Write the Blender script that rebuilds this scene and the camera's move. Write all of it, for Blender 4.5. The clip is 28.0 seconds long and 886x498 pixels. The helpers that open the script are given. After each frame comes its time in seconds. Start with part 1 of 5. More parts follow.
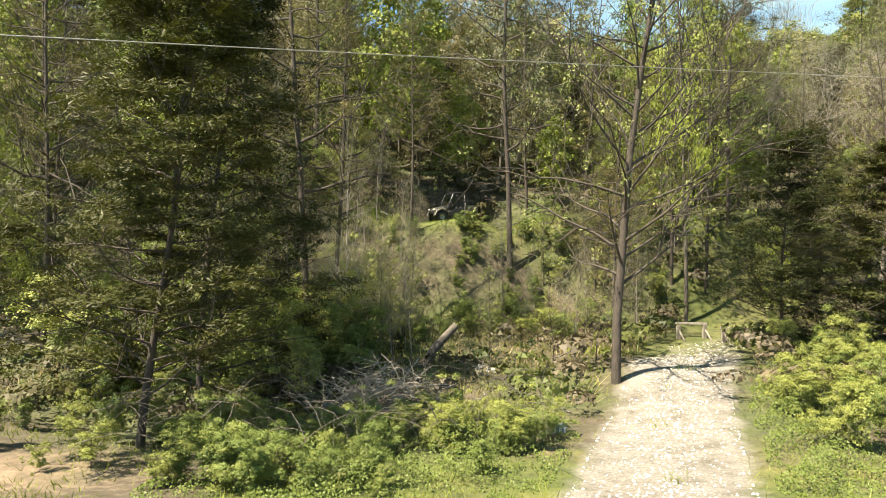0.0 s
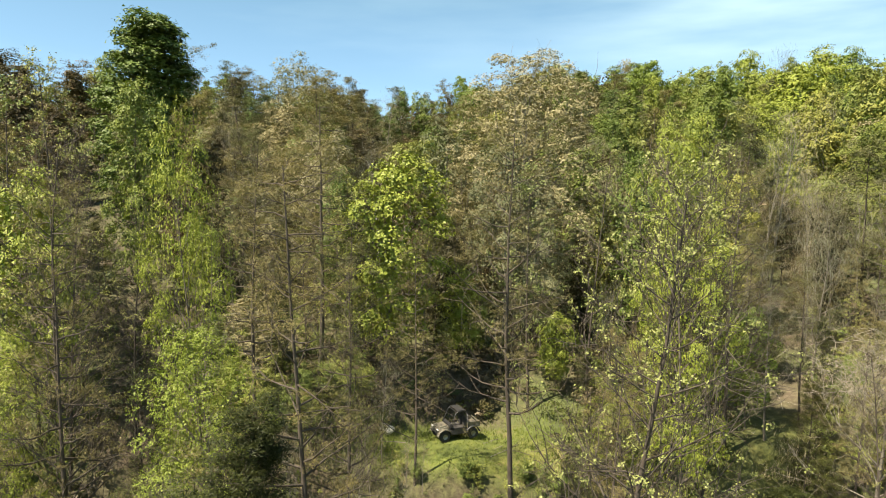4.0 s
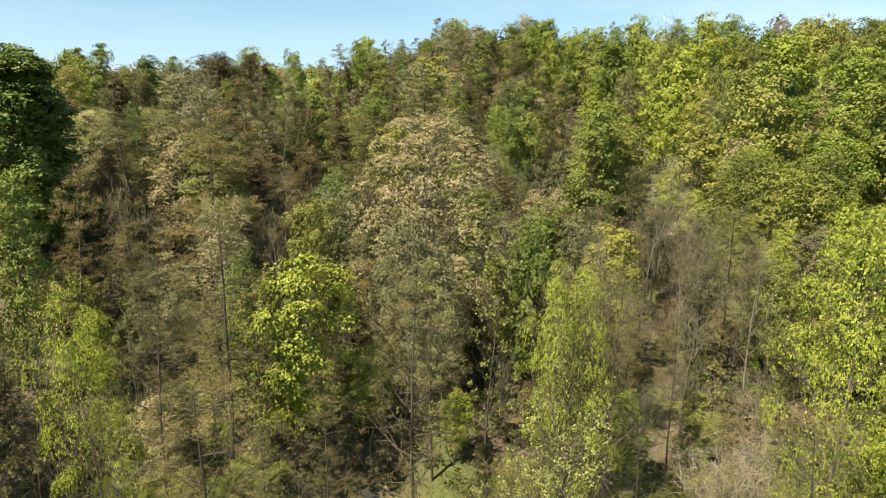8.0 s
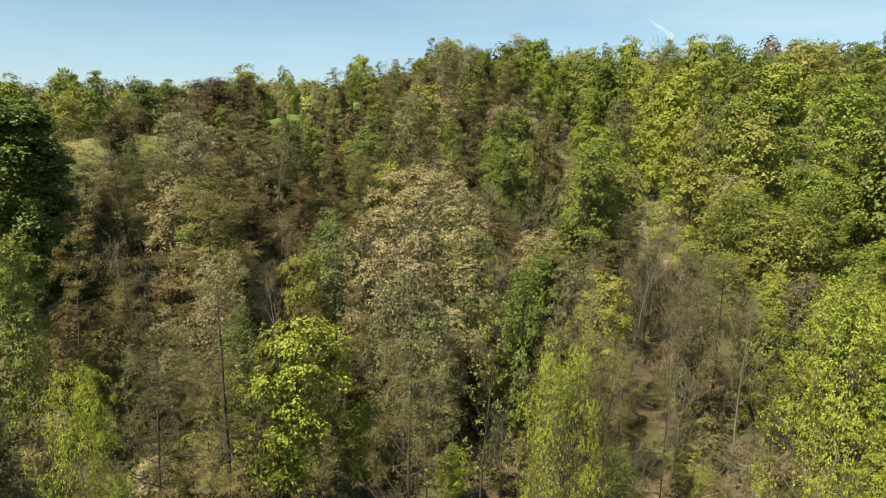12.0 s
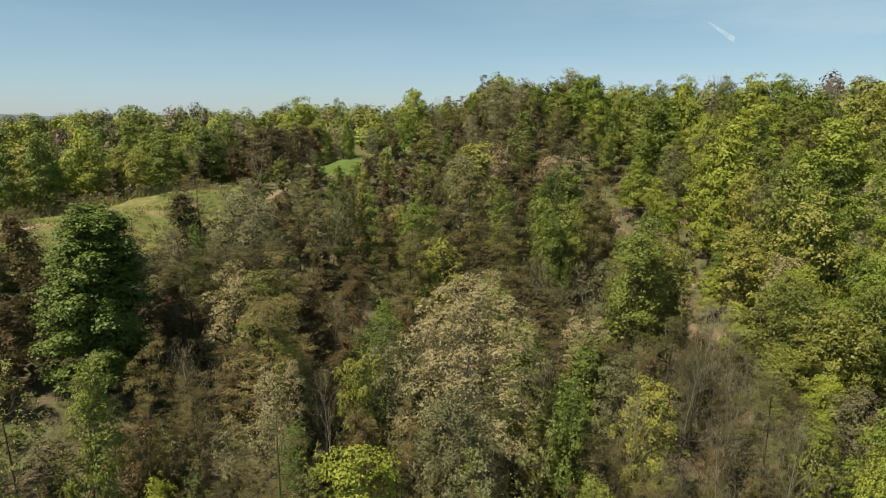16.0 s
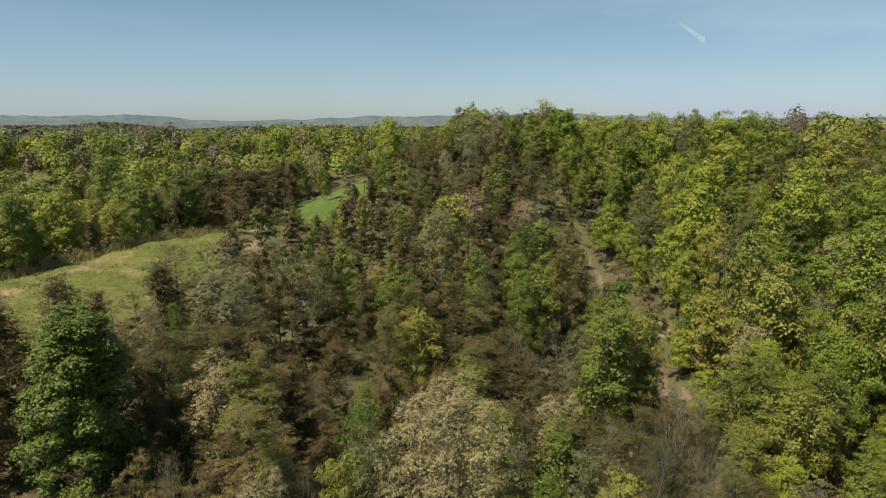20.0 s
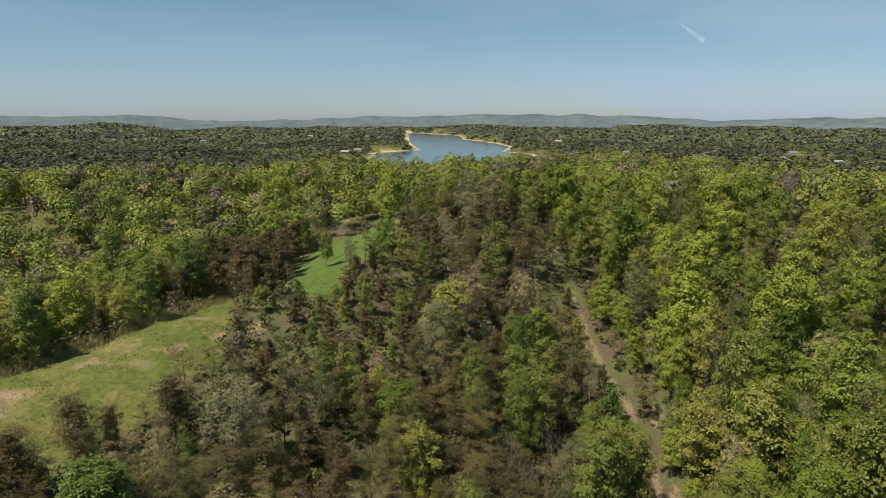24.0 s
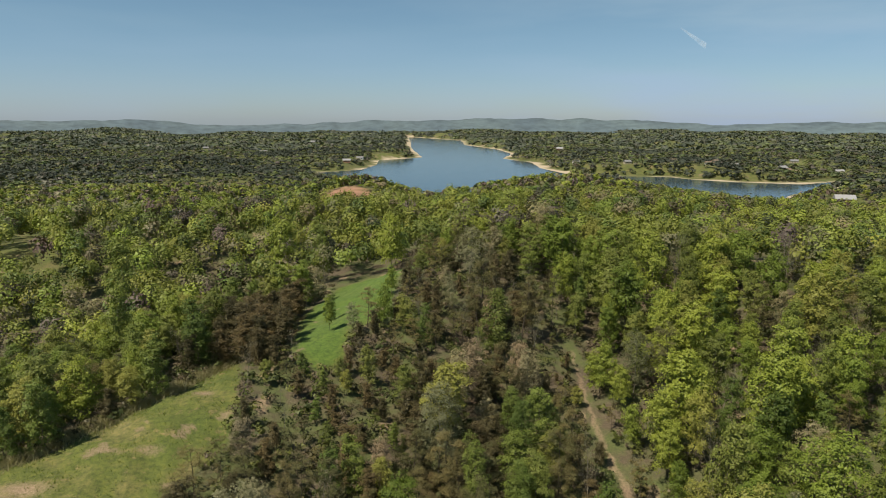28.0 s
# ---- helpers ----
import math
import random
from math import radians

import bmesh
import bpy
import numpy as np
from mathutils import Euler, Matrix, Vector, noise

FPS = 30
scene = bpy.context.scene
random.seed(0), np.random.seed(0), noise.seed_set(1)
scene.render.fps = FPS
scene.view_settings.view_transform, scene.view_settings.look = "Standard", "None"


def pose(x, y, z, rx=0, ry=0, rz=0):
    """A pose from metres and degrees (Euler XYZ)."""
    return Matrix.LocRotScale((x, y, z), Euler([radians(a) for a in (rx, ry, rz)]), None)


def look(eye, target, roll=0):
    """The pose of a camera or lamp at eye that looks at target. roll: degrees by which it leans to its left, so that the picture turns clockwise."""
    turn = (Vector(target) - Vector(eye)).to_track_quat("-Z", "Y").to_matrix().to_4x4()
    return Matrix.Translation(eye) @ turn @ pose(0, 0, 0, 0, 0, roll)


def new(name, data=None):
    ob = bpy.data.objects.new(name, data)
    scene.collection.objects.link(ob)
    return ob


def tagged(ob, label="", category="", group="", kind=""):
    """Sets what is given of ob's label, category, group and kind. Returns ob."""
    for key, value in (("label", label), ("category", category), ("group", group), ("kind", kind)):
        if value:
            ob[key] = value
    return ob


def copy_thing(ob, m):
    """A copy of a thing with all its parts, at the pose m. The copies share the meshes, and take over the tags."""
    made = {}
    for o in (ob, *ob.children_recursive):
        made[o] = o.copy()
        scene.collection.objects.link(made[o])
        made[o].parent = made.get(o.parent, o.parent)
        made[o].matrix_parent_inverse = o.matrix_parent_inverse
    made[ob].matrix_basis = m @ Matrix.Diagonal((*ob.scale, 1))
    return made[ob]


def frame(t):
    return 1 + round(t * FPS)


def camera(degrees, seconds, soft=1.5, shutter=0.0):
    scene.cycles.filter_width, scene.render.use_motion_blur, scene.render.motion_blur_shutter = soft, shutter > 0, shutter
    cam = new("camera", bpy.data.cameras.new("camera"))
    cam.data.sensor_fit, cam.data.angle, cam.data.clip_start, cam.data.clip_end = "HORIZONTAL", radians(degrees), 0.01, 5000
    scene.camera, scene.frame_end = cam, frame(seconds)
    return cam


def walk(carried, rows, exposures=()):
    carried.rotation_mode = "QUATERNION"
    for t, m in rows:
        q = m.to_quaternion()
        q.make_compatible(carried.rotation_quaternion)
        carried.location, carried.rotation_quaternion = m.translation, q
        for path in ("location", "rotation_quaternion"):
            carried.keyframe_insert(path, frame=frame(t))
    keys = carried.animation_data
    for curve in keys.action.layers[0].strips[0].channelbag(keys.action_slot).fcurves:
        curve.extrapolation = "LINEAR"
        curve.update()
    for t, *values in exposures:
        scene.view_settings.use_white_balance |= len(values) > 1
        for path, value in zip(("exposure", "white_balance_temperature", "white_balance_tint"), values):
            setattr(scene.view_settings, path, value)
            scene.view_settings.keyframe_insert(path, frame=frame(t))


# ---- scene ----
cam = camera(68.0, 28.0, soft=1.0)
walk(cam, [
    (0.0, pose(0.00, -0.07, 4.00, 89.27, 0, 0.19)),
    (0.5, pose(-0.01, -0.06, 4.50, 89.30, 0, 0.16)),
    (1.0, pose(-0.04, -0.02, 5.88, 89.22, 0, 0.08)),
    (1.5, pose(-0.03, -0.01, 8.01, 89.24, 0, 0.12)),
    (2.0, pose(-0.02, -0.00, 10.40, 89.28, 0, 0.46)),
    (2.5, pose(-0.03, 0.00, 12.86, 89.22, 0, 0.43)),
    (3.0, pose(0.01, 0.00, 15.43, 89.03, 0, 0.47)),
    (3.5, pose(0.06, -0.02, 17.90, 88.09, 0, 0.52)),
    (5.5, pose(0.09, -0.11, 27.87, 77.81, 0, 0.68)),
    (6.0, pose(0.07, -0.07, 29.98, 78.02, 0, 0.03)),
    (6.5, pose(0.04, -0.09, 31.55, 78.22, 0, -0.53)),
    (7.0, pose(0.02, -0.08, 32.35, 78.35, 0, -0.82)),
    (7.5, pose(0.04, -0.07, 32.50, 78.40, 0, -4.69)),
    (8.0, pose(0.03, -0.03, 32.50, 78.40, 0, -8.07)),
    (8.5, pose(0.01, -0.02, 32.54, 78.39, 0, -10.36)),
    (9.0, pose(0.03, 0.02, 32.58, 78.37, 0, -11.73)),
    (9.5, pose(0.02, 0.04, 32.57, 78.38, 0, -12.00)),
    (10.0, pose(0.03, 0.09, 32.99, 78.43, 0, -12.00)),
    (10.5, pose(0.01, 0.11, 33.81, 78.51, 0, -11.85)),
    (11.0, pose(-0.00, 0.12, 34.71, 78.62, 0, -11.30)),
    (11.5, pose(0.00, 0.10, 35.61, 78.72, 0, -10.05)),
    (12.0, pose(-0.04, 0.09, 36.50, 78.84, 0, -8.61)),
    (12.5, pose(-0.01, 0.05, 37.38, 79.00, 0, -7.51)),
    (14.5, pose(0.03, -0.05, 42.11, 79.17, 0, -5.16)),
    (15.0, pose(0.05, -0.08, 43.19, 79.24, 0, -4.86)),
    (15.5, pose(0.06, -0.06, 44.57, 79.20, 0, -4.52)),
    (16.0, pose(0.06, 0.00, 46.08, 79.11, 0, -4.18)),
    (16.5, pose(0.04, 0.03, 47.62, 79.03, 0, -3.82)),
    (17.0, pose(0.02, 0.04, 48.96, 79.00, 0, -3.71)),
    (17.5, pose(0.01, 0.06, 50.22, 78.98, 0, -3.72)),
    (18.0, pose(-0.01, 0.07, 51.09, 78.98, 0, -4.13)),
    (18.5, pose(-0.03, 0.08, 51.78, 78.98, 0, -5.48)),
    (19.0, pose(-0.05, 0.07, 52.56, 78.98, 0, -6.83)),
    (19.5, pose(-0.08, 0.06, 53.98, 78.96, 0, -6.75)),
    (20.0, pose(-0.11, 0.01, 56.04, 78.93, 0, -6.33)),
    (20.5, pose(-0.09, -0.01, 58.16, 78.91, 0, -6.08)),
    (21.0, pose(-0.08, -0.06, 60.37, 78.87, 0, -5.98)),
    (21.5, pose(-0.07, -0.07, 62.61, 78.83, 0, -5.75)),
    (22.0, pose(-0.06, -0.10, 64.89, 78.78, 0, -5.68)),
    (22.5, pose(-0.06, -0.09, 67.03, 78.76, 0, -5.67)),
    (24.5, pose(-0.04, -0.05, 74.67, 78.75, 0, -6.47)),
    (25.0, pose(-0.03, -0.02, 76.82, 78.75, 0, -6.25)),
    (25.5, pose(-0.01, -0.01, 78.98, 78.76, 0, -6.23)),
    (26.0, pose(0.00, 0.01, 81.04, 78.79, 0, -6.24)),
    (26.5, pose(0.02, 0.02, 83.04, 78.85, 0, -6.22)),
    (27.0, pose(0.04, 0.04, 85.09, 78.90, 0, -6.22)),
    (27.5, pose(0.05, 0.05, 87.07, 78.93, 0, -6.20)),
    (28.0, pose(0.06, 0.07, 88.35, 78.93, 0, -6.20)),
], exposures=[(0.0, 1.86, 7500, 10), (2.0, 1.82, 7600, 10), (3.5, 1.62, 7650, 10), (6.0, 1.45, 8000, 10), (11.0, 1.17, 8300, 10), (15.0, 0.75, 8150, 10), (20.0, 0.5, 7900, 10), (28.0, 0.3, 7350, 10)])

# ---- world and sun ----
SUN_ELEV, SUN_AZ = radians(59), radians(240)      # azimuth clockwise from +y
world = bpy.data.worlds.new("sky")
scene.world = world
world.use_nodes = True


def link(nt, a, b):
    nt.links.new(a, b)


def build_sky():
    nt = world.node_tree
    bg = nt.nodes["Background"]
    sky = nt.nodes.new("ShaderNodeTexSky")
    sky.sky_type, sky.sun_disc = "NISHITA", False
    sky.sun_elevation, sky.sun_rotation = SUN_ELEV, SUN_AZ
    sky.air_density, sky.dust_density, sky.ozone_density = 1.0, 0.3, 1.6
    # thin cirrus veils
    geo = nt.nodes.new("ShaderNodeTexCoord")
    mp = nt.nodes.new("ShaderNodeMapping")
    mp.inputs["Scale"].default_value = (1.2, 1.2, 7.0)
    mp.inputs["Rotation"].default_value = (0.0, 0.25, 0.0)
    nz = nt.nodes.new("ShaderNodeTexNoise")
    nz.inputs["Scale"].default_value, nz.inputs["Detail"].default_value = 2.2, 7.0
    ramp = nt.nodes.new("ShaderNodeValToRGB")
    ramp.color_ramp.elements[0].position, ramp.color_ramp.elements[1].position = 0.42, 0.8
    ramp.color_ramp.elements[1].color = (0.42, 0.42, 0.42, 1)
    mix = nt.nodes.new("ShaderNodeMix")
    mix.data_type = "RGBA"
    mix.inputs[7].default_value = (6.3, 6.9, 7.6, 1)
    link(nt, geo.outputs["Generated"], mp.inputs["Vector"])
    link(nt, mp.outputs["Vector"], nz.inputs["Vector"])
    link(nt, nz.outputs["Fac"], ramp.inputs["Fac"])
    side = nt.nodes.new("ShaderNodeSeparateXYZ")
    link(nt, geo.outputs["Generated"], side.inputs[0])
    far_side = nt.nodes.new("ShaderNodeMapRange")
    far_side.interpolation_type = "SMOOTHSTEP"
    for k, v in enumerate((0.05, 0.5, 0.5, 2.0)):
        far_side.inputs[k + 1].default_value = v
    link(nt, side.outputs["X"], far_side.inputs[0])
    thick = nt.nodes.new("ShaderNodeMath")
    thick.operation = "MULTIPLY"
    link(nt, ramp.outputs["Color"], thick.inputs[0])
    link(nt, far_side.outputs[0], thick.inputs[1])
    link(nt, thick.outputs[0], mix.inputs[0])
    link(nt, sky.outputs["Color"], mix.inputs[6])
    cool = nt.nodes.new("ShaderNodeMix")
    cool.data_type, cool.blend_type = "RGBA", "MULTIPLY"
    cool.inputs[0].default_value = 1.0
    sep = nt.nodes.new("ShaderNodeSeparateXYZ")
    link(nt, geo.outputs["Generated"], sep.inputs[0])
    low = nt.nodes.new("ShaderNodeValToRGB")
    low.color_ramp.elements[0].position, low.color_ramp.elements[0].color = 0.0, (0.68, 0.9, 1.4, 1)
    low.color_ramp.elements[1].position, low.color_ramp.elements[1].color = 0.13, (0.76, 1.0, 1.2, 1)
    top = low.color_ramp.elements.new(0.32)
    top.color = (0.8, 1.07, 1.05, 1)
    link(nt, sep.outputs["Z"], low.inputs["Fac"])
    link(nt, low.outputs["Color"], cool.inputs[7])
    link(nt, mix.outputs[2], cool.inputs[6])
    link(nt, cool.outputs[2], bg.inputs["Color"])
    bg.inputs["Strength"].default_value = 0.063


build_sky()
sun_data = bpy.data.lights.new("sun", "SUN")
sun_data.energy, sun_data.angle, sun_data.color = 5.0, radians(0.55), (1.0, 0.95, 0.86)
sun = new("sun", sun_data)
to_sun = Vector((math.sin(SUN_AZ) * math.cos(SUN_ELEV), math.cos(SUN_AZ) * math.cos(SUN_ELEV), math.sin(SUN_ELEV)))
sun.matrix_basis = look(to_sun * 300, (0, 0, 0))

# ---- materials ----


def material(name):
    m = bpy.data.materials.new(name)
    m.use_nodes = True
    nt = m.node_tree
    return m, nt, nt.nodes["Principled BSDF"]


def node(nt, kind, **inputs):
    n = nt.nodes.new(kind)
    for k, v in inputs.items():
        n.inputs[k.replace("_", " ")].default_value = v
    return n


def noise_tex(nt, scale, detail=4.0, rough=0.6, coord="Object", stretch=None):
    if coord == "Position":
        src = nt.nodes.new("ShaderNodeNewGeometry").outputs["Position"]
    else:
        src = nt.nodes.new("ShaderNodeTexCoord").outputs[coord]
    if stretch:
        mp = node(nt, "ShaderNodeMapping", Scale=stretch)
        link(nt, src, mp.inputs["Vector"])
        src = mp.outputs["Vector"]
    n = node(nt, "ShaderNodeTexNoise", Scale=scale, Detail=detail, Roughness=rough)
    link(nt, src, n.inputs["Vector"])
    return n.outputs["Fac"]


def ramp_of(nt, fac, stops):
    r = nt.nodes.new("ShaderNodeValToRGB")
    els = r.color_ramp.elements
    while len(els) < len(stops):
        els.new(0.5)
    for e, (p, c) in zip(els, stops):
        e.position, e.color = p, (*c, 1)
    link(nt, fac, r.inputs["Fac"])
    return r.outputs["Color"]


def mixed(nt, fac, a, b, mode="MIX"):
    m = nt.nodes.new("ShaderNodeMix")
    m.data_type, m.blend_type = "RGBA", mode
    for sock, v in ((m.inputs[0], fac), (m.inputs[6], a), (m.inputs[7], b)):
        if isinstance(v, bpy.types.NodeSocket):
            link(nt, v, sock)
        elif isinstance(v, tuple):
            sock.default_value = (*v, 1)
        else:
            sock.default_value = v
    return m.outputs[2]


def bump(nt, bsdf, height, strength, dist):
    b = node(nt, "ShaderNodeBump", Strength=strength, Distance=dist)
    link(nt, height, b.inputs["Height"])
    link(nt, b.outputs["Normal"], bsdf.inputs["Normal"])


def leaf_mat(name, dark, mid, light, through_light=0.1, attr=False):
    """Foliage: colour varies by tree and by leaf; light also passes through."""
    dark, light = (tuple(0.55 * a + 0.45 * b for a, b in zip(c, mid)) for c in (dark, light))
    m, nt, p = material(name)
    geo = nt.nodes.new("ShaderNodeNewGeometry")
    col = ramp_of(nt, geo.outputs["Random Per Island"], [(0.0, dark), (0.5, mid), (1.0, light)])
    if attr:
        at = nt.nodes.new("ShaderNodeAttribute")
        at.attribute_name = "tint"
        col = mixed(nt, 1.0, col, at.outputs["Color"], "MULTIPLY")
    else:
        info = nt.nodes.new("ShaderNodeObjectInfo")
        tone = ramp_of(nt, info.outputs["Random"], [(0.0, (0.5, 0.58, 0.46)), (0.3, (0.82, 0.9, 0.8)), (0.65, (1.12, 1.06, 0.96)), (1.0, (1.24, 1.17, 1.02))])
        col = mixed(nt, 1.0, col, tone, "MULTIPLY")
    link(nt, col, p.inputs["Base Color"])
    p.inputs["Roughness"].default_value = 0.55
    p.inputs["Specular IOR Level"].default_value = 0.25
    tr = nt.nodes.new("ShaderNodeBsdfTranslucent")
    warm = mixed(nt, 1.0, col, (1.0, 1.15, 0.55), "MULTIPLY")
    link(nt, warm, tr.inputs["Color"])
    mx = node(nt, "ShaderNodeMixShader", Fac=through_light)
    link(nt, p.outputs["BSDF"], mx.inputs[1])
    link(nt, tr.outputs["BSDF"], mx.inputs[2])
    link(nt, mx.outputs["Shader"], nt.nodes["Material Output"].inputs["Surface"])
    return m


def bark_mat(name, a, b):
    m, nt, p = material(name)
    f = noise_tex(nt, 9.0, 5.0, 0.7, stretch=(1, 1, 0.25))
    g = noise_tex(nt, 1.3, 2.0)
    c = ramp_of(nt, f, [(0.3, a), (0.7, b)])
    c = mixed(nt, 0.5, c, ramp_of(nt, g, [(0.35, (0.75, 0.75, 0.72)), (0.7, (1.15, 1.15, 1.15))]), "MULTIPLY")
    link(nt, c, p.inputs["Base Color"])
    p.inputs["Roughness"].default_value = 0.9
    bump(nt, p, f, 0.8, 0.03)
    return m


def plain(name, col, rough=0.7, metal=0.0, vary=0.2, scale=3.0):
    m, nt, p = material(name)
    f = noise_tex(nt, scale, 5.0)
    c = ramp_of(nt, f, [(0.3, tuple(v * (1 - vary) for v in col)), (0.7, tuple(min(1, v * (1 + vary)) for v in col))])
    link(nt, c, p.inputs["Base Color"])
    p.inputs["Roughness"].default_value, p.inputs["Metallic"].default_value = rough, metal
    bump(nt, p, f, 0.15, 0.01)
    return m


LEAF = {
    "oak": leaf_mat("leaf_yellow_green", (0.104, 0.138, 0.019), (0.166, 0.208, 0.033), (0.232, 0.271, 0.062)),
    "hickory": leaf_mat("leaf_olive_yellow", (0.109, 0.120, 0.024), (0.172, 0.184, 0.043), (0.239, 0.245, 0.077)),
    "poplar": leaf_mat("leaf_mid_green", (0.065, 0.097, 0.018), (0.113, 0.151, 0.031), (0.166, 0.202, 0.051)),
    "darkpoplar": leaf_mat("leaf_deep_green", (0.021, 0.054, 0.014), (0.043, 0.090, 0.026), (0.080, 0.137, 0.041)),
    "budding": leaf_mat("leaf_pale_bud", (0.126, 0.116, 0.063), (0.202, 0.186, 0.110), (0.277, 0.260, 0.171)),
    "pink": leaf_mat("leaf_rosy_bud", (0.137, 0.105, 0.070), (0.205, 0.162, 0.111), (0.273, 0.220, 0.162)),
    "pine": leaf_mat("pine_needle", (0.072, 0.064, 0.028), (0.130, 0.114, 0.051), (0.201, 0.178, 0.088), 0.2),
    "white": leaf_mat("white_blossom", (0.45, 0.47, 0.36), (0.62, 0.63, 0.52), (0.75, 0.76, 0.68)),
    "brown": leaf_mat("rusty_needle", (0.049, 0.038, 0.019), (0.090, 0.071, 0.034), (0.141, 0.114, 0.058), 0.15),
    "cedar": leaf_mat("cedar_spray", (0.022, 0.024, 0.006), (0.048, 0.052, 0.012), (0.087, 0.090, 0.025), 0.2),
    "bare": leaf_mat("grey_bud", (0.165, 0.142, 0.109), (0.225, 0.206, 0.156), (0.277, 0.269, 0.204)),
    "maple": leaf_mat("leaf_olive_bud", (0.128, 0.140, 0.043), (0.191, 0.208, 0.072), (0.281, 0.289, 0.119)),
    "shrub": leaf_mat("leaf_shrub", (0.111, 0.137, 0.031), (0.185, 0.213, 0.056), (0.266, 0.293, 0.101)),
}
LEAF_FAR = leaf_mat("leaf_far_woods", (0.8, 0.82, 0.8), (1.0, 1.0, 1.0), (1.22, 1.2, 1.2), 0.1, attr=True)
BARK = bark_mat("bark_brown_grey", (0.055, 0.045, 0.035), (0.17, 0.145, 0.115))
BARK_GREY = bark_mat("bark_pale_grey", (0.09, 0.078, 0.062), (0.25, 0.225, 0.185))
BARK_DARK = bark_mat("bark_dark", (0.03, 0.024, 0.018), (0.095, 0.075, 0.058))
DEADWOOD = bark_mat("dead_wood_bleached", (0.17, 0.145, 0.115), (0.4, 0.36, 0.3))


def ground_mat():
    """Leaf litter, with meadow, soil, gravel and sand where the ground's marks say so."""
    m, nt, p = material("ground_cover")
    big, fine = noise_tex(nt, 0.12, 5.0, coord="Position"), noise_tex(nt, 2.5, 8.0, 0.75, coord="Position")
    tiny = noise_tex(nt, 14.0, 6.0, 0.8, coord="Position")
    litter = ramp_of(nt, fine, [(0.25, (0.030, 0.022, 0.013)), (0.5, (0.078, 0.059, 0.036)), (0.75, (0.159, 0.130, 0.085))])
    moss = ramp_of(nt, fine, [(0.3, (0.035, 0.05, 0.014)), (0.7, (0.1, 0.115, 0.035))])
    cov = ramp_of(nt, big, [(0.42, (0, 0, 0)), (0.6, (1, 1, 1))])
    base = mixed(nt, cov, litter, moss)

    def mark(name):
        a = nt.nodes.new("ShaderNodeAttribute")
        a.attribute_name = name
        return a.outputs["Fac"]

    def edged(name, noise_out, soft=0.22):
        add = node(nt, "ShaderNodeMath")
        add.operation = "ADD"
        link(nt, mark(name), add.inputs[0])
        sub = node(nt, "ShaderNodeMath")
        sub.operation, sub.inputs[1].default_value = "SUBTRACT", 0.5
        link(nt, noise_out, sub.inputs[0])
        link(nt, sub.outputs[0], add.inputs[1])
        return ramp_of(nt, add.outputs[0], [(0.5 - soft, (0, 0, 0)), (0.5 + soft, (1, 1, 1))])

    patch = noise_tex(nt, 0.07, 4.0, 0.65, coord="Position")
    grass = ramp_of(nt, patch, [(0.3, (0.064, 0.088, 0.016)), (0.5, (0.088, 0.102, 0.022)), (0.6, (0.125, 0.118, 0.04)), (0.72, (0.18, 0.152, 0.08))])
    spots = noise_tex(nt, 0.35, 6.0, 0.7, coord="Position")
    grass = mixed(nt, ramp_of(nt, spots, [(0.58, (0, 0, 0)), (0.66, (0.85, 0.85, 0.85))]), grass, (0.17, 0.135, 0.065))
    grass = mixed(nt, mark("lush"), grass, (0.06, 0.115, 0.016))
    mottle = noise_tex(nt, 0.9, 7.0, 0.75, coord="Position")
    grass = mixed(nt, 0.9, grass, ramp_of(nt, mottle, [(0.36, (0.5, 0.58, 0.5)), (0.5, (0.95, 1.0, 0.9)), (0.66, (1.5, 1.4, 1.3))]), "MULTIPLY")
    grass = mixed(nt, 0.75, grass, ramp_of(nt, tiny, [(0.25, (0.55, 0.6, 0.5)), (0.75, (1.35, 1.3, 1.2))]), "MULTIPLY")
    base = mixed(nt, edged("grass", fine), base, grass)
    soil = ramp_of(nt, fine, [(0.3, (0.15, 0.10, 0.062)), (0.7, (0.30, 0.22, 0.145))])
    base = mixed(nt, edged("soil", fine, 0.3), base, soil)
    red = ramp_of(nt, big, [(0.3, (0.20, 0.105, 0.065)), (0.7, (0.30, 0.17, 0.11))])
    base = mixed(nt, edged("red", big), base, red)
    grit = ramp_of(nt, tiny, [(0.3, (0.080, 0.070, 0.054)), (0.5, (0.192, 0.176, 0.148)), (0.75, (0.320, 0.300, 0.264))])
    worn = noise_tex(nt, 1.1, 6.0, 0.7, coord="Position")
    grit = mixed(nt, 0.85, grit, ramp_of(nt, worn, [(0.34, (0.5, 0.47, 0.4)), (0.5, (0.95, 0.93, 0.9)), (0.68, (1.2, 1.2, 1.2))]), "MULTIPLY")
    base = mixed(nt, edged("gravel", worn, 0.2), base, grit)
    sand = ramp_of(nt, big, [(0.3, (0.32, 0.25, 0.17)), (0.7, (0.44, 0.37, 0.27))])
    base = mixed(nt, mark("sand"), base, sand)
    link(nt, base, p.inputs["Base Color"])
    p.inputs["Roughness"].default_value = 0.95
    bump(nt, p, fine, 0.6, 0.15)
    return m


GROUND = ground_mat()

